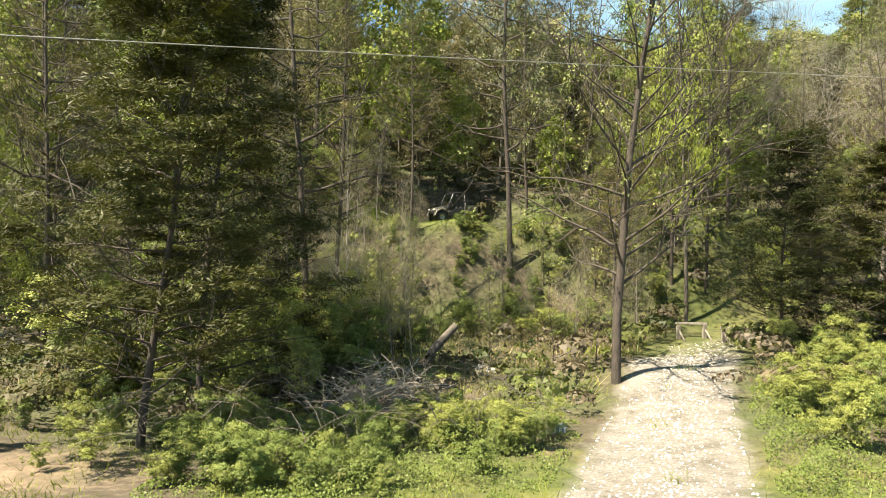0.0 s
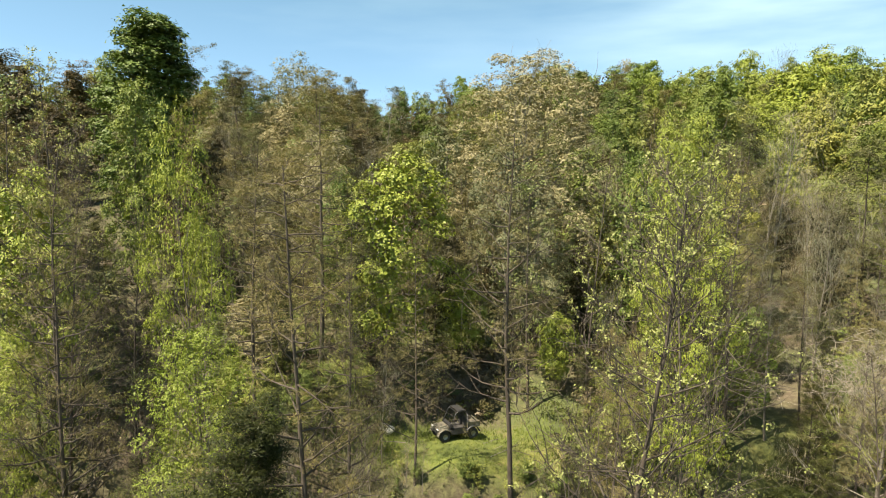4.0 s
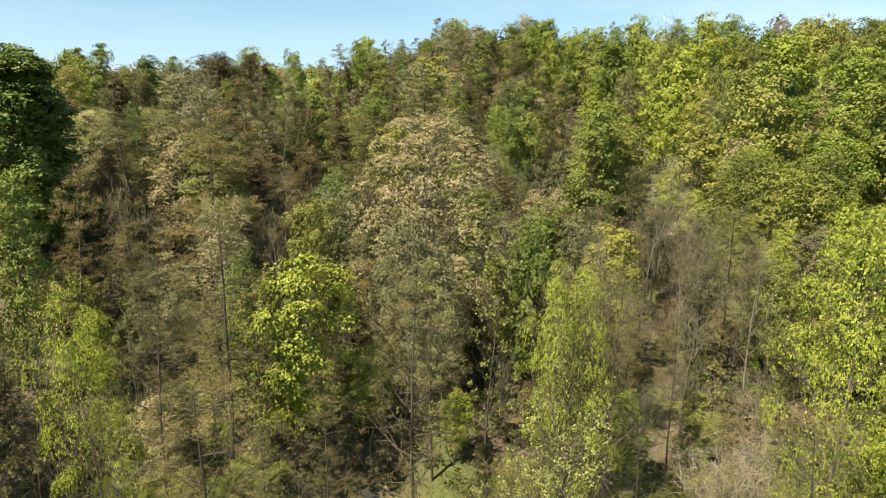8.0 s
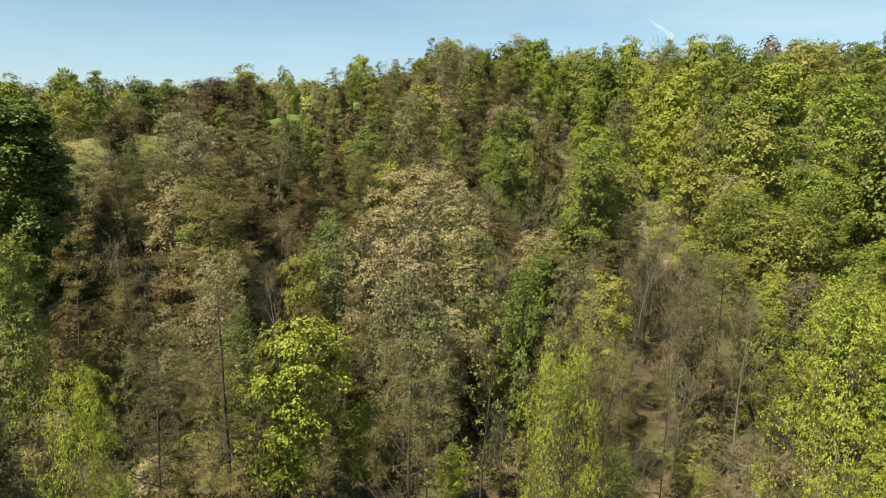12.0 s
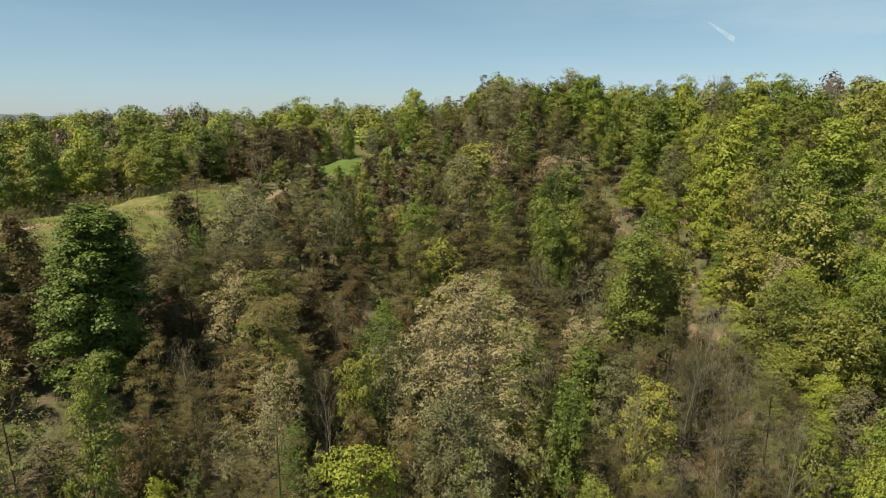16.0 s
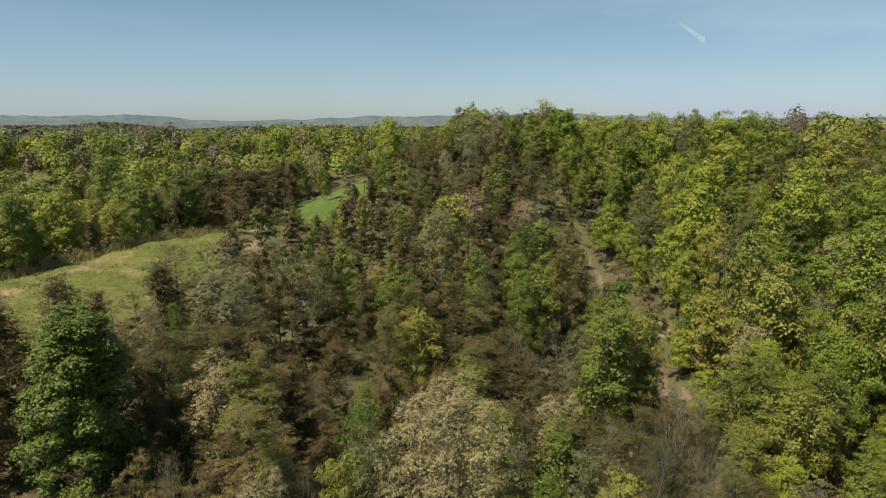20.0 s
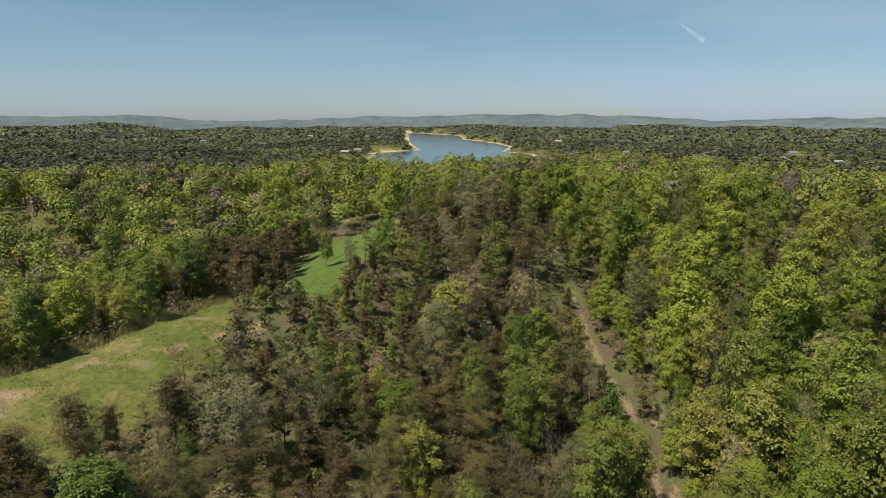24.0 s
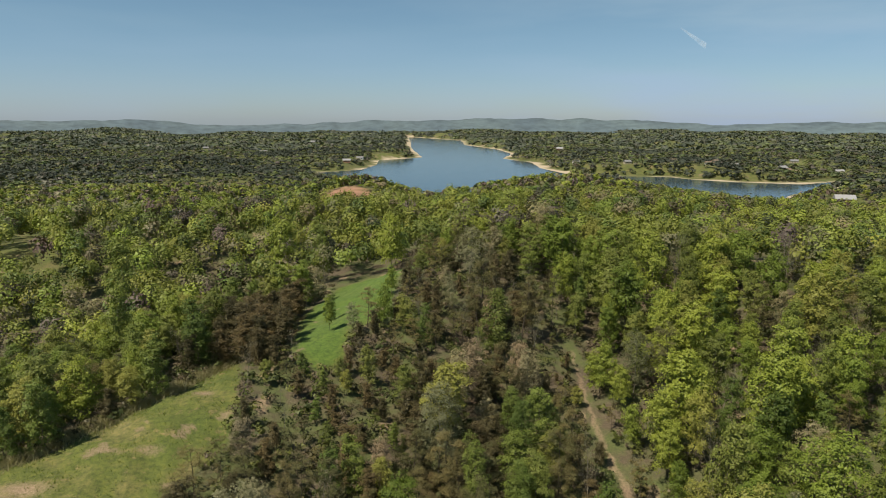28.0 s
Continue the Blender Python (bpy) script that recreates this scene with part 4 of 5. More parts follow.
def far_woods(name, r0, r1, n, h, w, per, quad, seed, weights, label, haze_mix=0.0):
    rng = np.random.RandomState(seed)
    a = rng.uniform(-0.72, 0.88, n)
    r = np.sqrt(rng.uniform(r0 ** 2, r1 ** 2, n))
    x, y = r * np.sin(a), r * np.cos(a)
    red = np.exp(-(((x + 28) / 36) ** 2 + ((y - 668) / 52) ** 2)) + np.exp(-(((x - 103) / 34) ** 2 + ((y - 842) / 34) ** 2))
    fields = smooth(0.75, 1.0, waves(x, y, 260, 21)) * smooth(1500, 1800, r)
    ok = (area_dist(LAKE, x, y) > 28) & (area_dist(MEADOW_HIGH, x, y) > 3) & (area_dist(MEADOW_LOW, x, y) > 3) & (red < 0.5) & (fields < 0.4)
    for hx, hy, hk in HOUSES:
        ok &= (np.hypot(x - hx, y - hy) > 20 * hk) & ~((np.abs(x - hx * (r / math.hypot(hx, hy))) < 14 * hk) & (r < math.hypot(hx, hy)) & (r > math.hypot(hx, hy) - 75))
    x, y, r = x[ok], y[ok], r[ok]
    n = len(x)
    kind = rng.choice(len(TINTS), n, p=weights)
    pineland = smooth(0.0, 0.4, waves(x, y, 380, 44)) * smooth(900, 1100, r)
    pineland = np.maximum(pineland, np.exp(-(((x + 360) / 330) ** 2 + ((y - 1450) / 260) ** 2) ** 2))
    kind = np.where(rng.uniform(size=n) < pineland * 0.85, 6, kind)
    tint = TINTS[kind] * rng.uniform(0.72, 1.28, (n, 1)) * rng.uniform(0.92, 1.08, (n, 3))
    # darker beyond 1000 m, then faded to grey-green: haze painted into the tints
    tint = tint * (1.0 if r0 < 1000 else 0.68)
    tint = tint + (np.array([0.10, 0.118, 0.09]) - tint) * haze_mix
    hh, ww = h * rng.uniform(0.75, 1.2, n), w * rng.uniform(0.75, 1.25, n)
    V, F, C = blobs(x, y, hh, ww, per, quad, rng, tint, True, 0.2 if r0 < 1000 else 1.0)
    me = quick(name, V, F, LEAF_FAR)
    col = me.attributes.new("tint", "FLOAT_COLOR", "POINT")
    col.data.foreach_set("color", np.ascontiguousarray(np.c_[C, np.ones(len(C))], np.float32).ravel())
    tagged(new(name, me), label, "woods", kind="stuff")


GREENS = [0.36, 0.25, 0.16, 0.09, 0.05, 0.07, 0.02]
DUSKY = [0.14, 0.2, 0.17, 0.12, 0.1, 0.12, 0.15]
MIXED = [0.26, 0.24, 0.14, 0.12, 0.08, 0.1, 0.06]
far_woods("ridge_woods", 212, 430, 2400, 16.5, 5.0, 270, 0.135, 1, GREENS, "bright green spring woods on the ridge")
far_woods("valley_woods", 430, 1050, 9500, 14.0, 5.4, 50, 0.36, 2, MIXED, "mixed green and brown woods in the valley")
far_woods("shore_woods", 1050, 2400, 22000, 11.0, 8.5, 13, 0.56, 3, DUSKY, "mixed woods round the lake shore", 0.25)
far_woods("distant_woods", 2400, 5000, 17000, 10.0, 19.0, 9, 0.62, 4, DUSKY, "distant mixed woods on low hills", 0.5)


# ---- distant hills behind the lake ----


def build_hills():
    # each farther row is bluer and paler: haze put into the base colours
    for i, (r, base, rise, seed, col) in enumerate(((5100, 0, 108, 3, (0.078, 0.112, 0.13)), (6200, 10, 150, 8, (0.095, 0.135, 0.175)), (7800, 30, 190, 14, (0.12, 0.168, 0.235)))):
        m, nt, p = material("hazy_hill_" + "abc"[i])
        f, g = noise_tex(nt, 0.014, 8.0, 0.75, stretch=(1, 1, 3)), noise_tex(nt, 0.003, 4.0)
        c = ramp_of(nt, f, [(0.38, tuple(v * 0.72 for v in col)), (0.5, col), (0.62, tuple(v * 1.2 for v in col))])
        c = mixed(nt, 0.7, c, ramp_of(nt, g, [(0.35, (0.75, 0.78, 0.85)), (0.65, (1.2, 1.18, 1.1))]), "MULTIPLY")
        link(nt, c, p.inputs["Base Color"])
        p.inputs["Roughness"].default_value = 1.0
        a = np.radians(np.arange(-60, 60, 0.25))
        crest = base + rise * (0.72 + 0.2 * waves(a * 1000, 0 * a, 420, seed) + 0.07 * waves(a * 1000, 0 * a, 90, seed + 1) + 0.02 * waves(a * 1000, 0 * a, 17, seed + 2))
        rows = [(r - 420, -0.0), (r - 160, 0.6), (r, 1.0), (r + 90, 0.6)]
        V = np.concatenate([np.stack([rr * np.sin(a), rr * np.cos(a), -30 + (crest + 30) * k], -1) for rr, k in rows])
        n = len(a)
        F = np.array([(b * n + j, b * n + j + 1, (b + 1) * n + j + 1, (b + 1) * n + j) for b in range(3) for j in range(n - 1)])
        tagged(new("backdrop_hills", quick("backdrop_hills", V, F, m, True)), "long low wooded hills on the horizon, blue-grey haze in their colour", "hills", kind="structure")


build_hills()

# ---- undergrowth ----


def undergrowth():
    rng = np.random.RandomState(77)
    n = 11000
    a, r = rng.uniform(-0.75, 0.92, n), np.sqrt(rng.uniform(22 ** 2, 222 ** 2, n))
    r = np.where(rng.uniform(size=n) < 0.25, np.sqrt(rng.uniform(20 ** 2, 70 ** 2, n)), r)
    x, y = r * np.sin(a), r * np.cos(a)
    ok = (path_dist(TRAIL, x, y) > 1.7) & (area_dist(MEADOW_LOW, x, y) > 0.3) & (area_dist(MEADOW_HIGH, x, y) > 0.3) & (y > 19)
    ok &= ~((np.abs(x - 1.2) < 5.5) & (y > 36.5) & (y < 44))
    x, y, r = x[ok], y[ok], r[ok]
    n = len(x)
    far = r > 75
    near_h, far_h = rng.uniform(0.4, 1.5, n) * np.where((np.abs(x - 1.2) < 4) & (y > 32) & (y < 38), 0.2, np.where((np.abs(x - 1.2) < 6) & (y > 26) & (y < 38), 0.5, 1)), rng.uniform(0.8, 3.2, n)
    pal = np.array([(0.075, 0.09, 0.022), (0.105, 0.114, 0.03), (0.066, 0.058, 0.026), (0.12, 0.096, 0.06), (0.045, 0.06, 0.017)])
    tint = pal[rng.choice(5, n, p=[0.22, 0.2, 0.22, 0.24, 0.12])] * rng.uniform(0.75, 1.25, (n, 1))
    for name, m, per, quad, h, w, label in (("thicket", ~far, 90, 0.17, near_h, near_h * rng.uniform(0.6, 1.0, n), "thicket of low green brush and brambles under the trees"),
                                            ("understorey", far, 44, 0.24, far_h, far_h * rng.uniform(0.45, 0.8, n), "scrubby understorey between the trees")):
        V, F, C = blobs(x[m], y[m], h[m], w[m], per, quad, rng, tint[m], name != "thicket")
        me = quick(name, V, F, LEAF_FAR)
        me.attributes.new("tint", "FLOAT_COLOR", "POINT").data.foreach_set("color", np.ascontiguousarray(np.c_[C, np.ones(len(C))], np.float32).ravel())
        tagged(new(name, me), label, "undergrowth", kind="stuff")


undergrowth()


def scatter_shrubs():
    rng = np.random.RandomState(5)
    spots = []
    for x0, x1, y0, y1, n, lo, hi in ((-6.0, 3.6, 12.0, 18.5, 95, 0.5, 1.35), (9.0, 18.0, 15.0, 27.0, 60, 0.8, 2.0), (-12.0, -4.5, 14.0, 20.0, 14, 0.6, 1.8), (-14.0, -1.8, 22.0, 33.0, 85, 1.0, 3.6), (2.0, 12.0, 30.0, 37.0, 16, 0.7, 1.8), (-3.0, 5.0, 29.0, 36.5, 60, 0.5, 1.3), (15.0, 30.0, 30.0, 52.0, 40, 1.0, 3.5), (-16.0, -6.0, 34.0, 48.0, 22, 1.0, 3.5)):
        for _ in range(n):
            spots.append((rng.uniform(x0, x1), rng.uniform(y0, y1), rng.uniform(lo, hi)))
    P = np.array(spots)
    Z, D = land(P[:, 0], P[:, 1]), path_dist(TRAIL, P[:, 0], P[:, 1])
    for k, ((x, y, h), z, d) in enumerate(zip(spots, Z, D)):
        if d > 2.9:
            plant("shrub", x, y, z, h, 2, 900 + k, rng.uniform(0.8, 1.3))


scatter_shrubs()


def saplings():
    """Thin leafless poles along the foot of the bank."""
    rng = np.random.RandomState(31)
    P = np.c_[rng.uniform(-13, 14, 100), rng.uniform(24.0, 37, 100)]
    D, Z = path_dist(TRAIL, P[:, 0], P[:, 1]), land(P[:, 0], P[:, 1])
    for k, ((x, y), d, z) in enumerate(zip(P, D, Z)):
        if d > 2.6 and abs(x / y - 0.012) > 0.05:
            plant("bare" if k % 3 else "maple", x, y, z, rng.uniform(2.5, 6.5), 1, 3000 + k, 0.8, "thin leafless sapling in the undergrowth")


saplings()
for kind, x, y, h in (("bare", 19.5, 39.6, 9.5), ("pine", 22.4, 41.2, 9.0), ("bare", 25.6, 45.6, 11.0), ("cedar", 23.4, 47.8, 5.5), ("bare", 29.8, 51.2, 11.0), ("pine", 27.0, 49.6, 8.0), ("bare", 33.8, 59.6, 12.0), ("brown", 31.0, 55.0, 7.0), ("bare", 36.6, 64.0, 11.0), ("pine", 35.0, 62.5, 8.5), ("brown", 38.6, 71.0, 7.5), ("bare", 41.0, 74.0, 10.5), ("cedar", 20.6, 36.6, 4.5)):
    plant(kind, x, y, float(land(x, y)), h, 2 if y < 45 else 1, 5000 + int(x * 10), 1.0)

# ---- grass, stones and fallen wood near the start ----
GRASS = leaf_mat("grass_blade", (0.101, 0.136, 0.024), (0.164, 0.200, 0.040), (0.250, 0.264, 0.088), 0.3)
STRAW = leaf_mat("dry_grass", (0.20, 0.16, 0.09), (0.30, 0.25, 0.15), (0.40, 0.34, 0.22), 0.25)
STONE = plain("limestone_chip", (0.55, 0.51, 0.44), 0.9, 0.0, 0.25, 8.0)


def blades(name, x, y, h, wide, mat, label, rng):
    n = len(x)
    z = land(x, y)
    a, lean = rng.uniform(0, 6.28, n), rng.normal(size=(n, 2)) * 0.6
    c = np.stack([x, y, z], -1)
    side = np.stack([np.cos(a), np.sin(a), 0 * a], -1) * wide[:, None]
    tip = c + np.stack([lean[:, 0] * h, lean[:, 1] * h, h], -1)
    V = np.stack([c - side - [0, 0, 0.03], c + side - [0, 0, 0.03], tip], 1).reshape(-1, 3)
    tagged(new(name, quick(name, V, np.arange(n * 3).reshape(n, 3), mat)), label, "grass", kind="stuff")


def grasses():
    rng = np.random.RandomState(21)
    n = 42000
    x, y = rng.uniform(-14, 19, n), rng.uniform(6.5, 30, n)
    d = path_dist(TRAIL, x, y)
    keep = (d > 1.5 + rng.uniform(0, 1.2, n)) & (waves(x, y, 3.5, 51) + rng.normal(size=n) * 0.5 > -0.15 + 0.05 * np.maximum(y - 16, 0))
    keep |= (d < 0.5) & (waves(x, y, 2.2, 52) > 0.55) & (y > 12)
    x, y = x[keep], y[keep]
    blades("grass", x, y, rng.uniform(0.05, 0.2, len(x)), rng.uniform(0.008, 0.022, len(x)), GRASS, "tufts of fresh green grass on the verges", rng)
    n = 9000
    x, y = rng.uniform(-9, 10, n), rng.uniform(36, 44.5, n)
    blades("bench_grass", x, y, rng.uniform(0.1, 0.4, n) * np.where((np.abs(x - 0.7) < 3.5) & (y < 40.5), 0.35, 1), rng.uniform(0.012, 0.03, n), GRASS, "pale green grass of the clearing", rng)
    n = 16000
    x, y = rng.uniform(-15, 12, n), rng.uniform(21, 38, n)
    keep = (path_dist(TRAIL, x, y) > 2.4) & ~((np.abs(x - 0.7) < 3.0) & (y > 33))
    x, y = x[keep], y[keep]
    dry = waves(x, y, 5, 57) + rng.normal(size=len(x)) * 0.5 > -0.1
    blades("bank_straw", x[dry], y[dry], rng.uniform(0.1, 0.7, dry.sum()), rng.uniform(0.008, 0.025, dry.sum()), STRAW, "dry stalks and dead grass on the bank", rng)
    blades("bank_grass", x[~dry], y[~dry], rng.uniform(0.1, 0.5, (~dry).sum()), rng.uniform(0.01, 0.03, (~dry).sum()), GRASS, "green grass and weeds on the bank", rng)
    n = 26000
    x, y = rng.uniform(-92, -24, n), rng.uniform(74, 158, n)
    keep = (area_dist(MEADOW_LOW, x, y) < 0) & (waves(x, y, 12, 58) + rng.normal(size=n) * 0.4 > 0.1)
    x, y = x[keep], y[keep]
    blades("meadow_grass", x, y, rng.uniform(0.15, 0.5, len(x)), rng.uniform(0.04, 0.1, len(x)), GRASS, "rough green grass of the lower meadow", rng)
    # dry stalks along the back edge of the lower meadow
    n = 18000
    k, off = rng.uniform(0, 1, n), rng.normal(size=n) * 1.6
    x, y = np.interp(k, (0, 0.25, 0.45, 0.65, 0.85, 1), (-92, -63, -50, -43, -38, -32)), np.interp(k, (0, 0.25, 0.45, 0.65, 0.85, 1), (80, 109, 122, 133, 147, 156))
    blades("dry_stalks", x - off * 0.7 - 1.5, y + off * 0.7 + 1.5, rng.uniform(0.6, 2.2, n), rng.uniform(0.03, 0.08, n), STRAW, "band of pale dry stalks along the meadow", rng)


grasses()


WEED = leaf_mat("leaf_weeds", (0.075, 0.1, 0.022), (0.13, 0.16, 0.038), (0.2, 0.225, 0.07), 0.2)


def weeds():
    """A knee-high cover of small leaves on the verges, in lumps."""
    rng = np.random.RandomState(23)
    n = 150000
    x, y = rng.uniform(-6.5, 16, n), rng.uniform(11.0, 23, n)
    lump = smooth(-0.5, 0.9, 0.7 * waves(x, y, 1.7, 53) + 0.6 * waves(x, y, 3.4, 54))
    d = path_dist(TRAIL, x, y)
    left = smooth(20.0, 17.5, y + 0.12 * np.abs(x)) * smooth(-6.5, -4.5, x)
    high = (0.06 + 0.75 * lump) * smooth(1.9, 3.2, d) * np.where(x > np.interp(y, TRAIL[:, 1], TRAIL[:, 0]), 1.0, left) * smooth(11.0, 13.0, y)
    keep = (high > 0.05) & (rng.uniform(size=n) < 0.35 + 0.65 * lump)
    x, y, high = x[keep], y[keep], high[keep]
    c = np.stack([x, y, land(x, y) + high * np.sqrt(rng.uniform(0, 1, len(x)))], -1)
    nor = rng.normal(size=c.shape) * 0.55 + np.array([-0.2, -0.2, 0.8])
    V = triangles(c, nor, 0.052, 0.7, rng)
    tagged(new("weeds", quick("weeds", V, np.arange(len(V)).reshape(-1, 3), WEED)), "knee-high tangle of light green weeds and brambles", "weeds", kind="stuff")


weeds()


def stones():
    rng = np.random.RandomState(9)
    n = 2600
    k = rng.uniform(6, 30, n)
    cx = np.interp(k, TRAIL[:, 1][:8], TRAIL[:, 0][:8])
    x, y = cx + rng.normal(size=n).clip(-1.9, 1.9) * 0.95, k
    z = land(x, y)
    octa = np.array([(1, 0, 0), (-1, 0, 0), (0, 1, 0), (0, -1, 0), (0, 0, 0.7), (0, 0, -0.7)])
    tri = np.array([(0, 2, 4), (2, 1, 4), (1, 3, 4), (3, 0, 4), (2, 0, 5), (1, 2, 5), (3, 1, 5), (0, 3, 5)])
    s = rng.uniform(0.012, 0.05, n) * rng.uniform(0.6, 1.3, n)
    V = np.stack([x, y, z], -1)[:, None] + octa[None] * s[:, None, None] * rng.uniform(0.6, 1.3, (n, 6, 1))
    F = (np.arange(n) * 6)[:, None, None] + tri[None]
    tagged(new("gravel", quick("gravel", V.reshape(-1, 3), F.reshape(-1, 3), STONE)), "loose pale limestone chips on the drive", "gravel", kind="stuff")


stones()


def sticks(name, n, place, length, rad, mat, label, category, seed, arch=0.0, kind="stuff"):
    """Loose branches; place(rng) gives the middle, the heading and the tilt of one."""
    rng = np.random.RandomState(seed)
    paths = []
    for _ in range(n):
        c, a, tilt = place(rng)
        way = np.array([math.cos(a) * math.cos(tilt), math.sin(a) * math.cos(tilt), math.sin(tilt)])
        L = rng.uniform(*length)
        pts, d = bent(np.array(c) - way * L * 0.5, way, L, rng, 4, 0.12, -arch)
        r = rng.uniform(*rad)
        paths.append((pts, np.linspace(r, r * 0.3, 5)))
        for _ in range(2):
            w2 = d + rng.normal(size=3) * 0.6
            p2, _ = bent(pts[rng.randint(1, 4)], w2 / np.linalg.norm(w2), L * 0.4, rng, 2, 0.2, -arch)
            paths.append((p2, np.array([r * 0.5, r * 0.35, r * 0.15])))
    return tagged(new(name, quick(name, *tubes(paths, 4), mat, True)), label, category, kind=kind)


def heap(cx, cy, wx, wy, hh):
    def place(rng):
        x, y = rng.normal(cx, wx * 0.4), rng.normal(cy, wy * 0.4)
        q = max(0.0, 1 - ((x - cx) / wx) ** 2 - ((y - cy) / wy) ** 2)
        return (x, y, float(land(x, y)) + 0.1 + rng.uniform(0, hh) * q), rng.uniform(0, 6.28), rng.normal() * 0.45
    return place


def litter_place(rng):
    x, y = rng.uniform(-16, 16), rng.uniform(19, 48)
    while path_dist(TRAIL, x, y) < 2.5:
        x, y = rng.uniform(-16, 16), rng.uniform(19, 48)
    return (x, y, float(land(x, y)) + 0.05), rng.uniform(0, 6.28), rng.normal() * 0.12


sticks("brush_pile", 320, heap(-2.2, 20.8, 3.2, 1.9, 2.0), (1.0, 2.6), (0.006, 0.022), DEADWOOD, "heap of tangled bleached dead branches beside the hollow", "brush pile", 3, 0.08)
sticks("brush_pile", 110, heap(-5.2, 22.8, 2.6, 2.2, 1.6), (1.0, 2.8), (0.008, 0.028), BARK, "heap of dark dead branches in the hollow", "brush pile", 4, 0.08)
sticks("bramble_canes", 120, lambda rng: ((rng.uniform(-7.5, 2.5), rng.uniform(13.0, 19.5), rng.uniform(0.2, 1.1)), rng.uniform(0, 6.28), 0.5 + rng.normal() * 0.4), (0.9, 2.4), (0.005, 0.013), BARK, "thin arching brown bramble canes among the weeds", "brambles", 8, 0.22)
sticks("fallen_branches", 120, litter_place, (0.8, 3.0), (0.012, 0.04), BARK_GREY, "dead branches fallen on the leaf litter", "branches", 5, 0.0)
sticks("vine_tangle", 300, lambda rng: ((rng.normal(21.6, 1.6), rng.normal(32.5, 1.4), rng.normal(11.6, 1.1)), rng.uniform(0, 6.28), rng.normal() * 0.6), (0.9, 2.4), (0.005, 0.013), DEADWOOD, "grey tangle of bare vines hanging in a dead tree", "vines", 6, 0.1)

# ---- small built things ----


def bm_part(name, bm, mat, parent=None, label="", at=None, smooth_on=False):
    me = bpy.data.meshes.new(name)
    bmesh.ops.recalc_face_normals(bm, faces=bm.faces)
    bm.to_mesh(me)
    bm.free()
    me.materials.append(mat)
    if smooth_on:
        me.polygons.foreach_set("use_smooth", np.ones(len(me.polygons), bool))
    ob = new(name, me)
    if parent:
        ob.parent = parent
    if at is not None:
        ob.matrix_basis = at
    if label:
        ob["label"] = label
    return ob


def slab(sx, sy, sz, bevel=0.02, taper=1.0):
    """A block with rounded edges, its foot at nought; taper narrows the top."""
    bm = bmesh.new()
    bmesh.ops.create_cube(bm, size=1.0)
    for v in bm.verts:
        k = taper if v.co.z > 0 else 1.0
        v.co = Vector((v.co.x * sx * k, v.co.y * sy * k, (v.co.z + 0.5) * sz))
    if bevel:
        bmesh.ops.bevel(bm, geom=list(bm.edges), offset=bevel, segments=2, affect="EDGES")
    return bm


def lathe(profile, steps=20, axis="Y"):
    """A turned shape from (radius, along) pairs."""
    bm = bmesh.new()
    rings = []
    for r, h in profile:
        ring = []
        for k in range(steps):
            a = k * 2 * math.pi / steps
            ring.append(bm.verts.new((r * math.cos(a), h, r * math.sin(a)) if axis == "Y" else (r * math.cos(a), r * math.sin(a), h)))
        rings.append(ring)
    for a, b in zip(rings[:-1], rings[1:]):
        for k in range(steps):
            bm.faces.new((a[k], a[(k + 1) % steps], b[(k + 1) % steps], b[k]))
    return bm


def tube_part(name, pts, rad, mat, parent, label="", sides=8):
    ob = new(name, quick(name, *tubes([(np.array(pts, float), np.full(len(pts), rad))], sides), mat, True))
    ob.parent = parent
    if label:
        ob["label"] = label
    return ob


RUBBER = plain("tyre_rubber", (0.03, 0.03, 0.03), 0.85, 0, 0.3, 12)
CAMO, _nt, _p = material("camo_plastic")
link(_nt, ramp_of(_nt, noise_tex(_nt, 4.0, 3.0, 0.6), [(0.35, (0.035, 0.035, 0.03)), (0.5, (0.14, 0.125, 0.095)), (0.62, (0.06, 0.065, 0.045)), (0.75, (0.3, 0.28, 0.24))]), _p.inputs["Base Color"])
_p.inputs["Roughness"].default_value = 0.4
BLACK = plain("black_plastic", (0.025, 0.025, 0.026), 0.5, 0, 0.3, 6)
STEEL = plain("dark_steel_tube", (0.05, 0.05, 0.052), 0.35, 0.6, 0.2, 6)
RIM = plain("grey_rim", (0.28, 0.27, 0.25), 0.4, 0.7, 0.2, 9)
LAMP = plain("clear_lamp", (0.7, 0.7, 0.68), 0.1, 0.0, 0.1, 9)
VINYL = plain("seat_vinyl", (0.05, 0.047, 0.045), 0.55, 0, 0.2, 9)


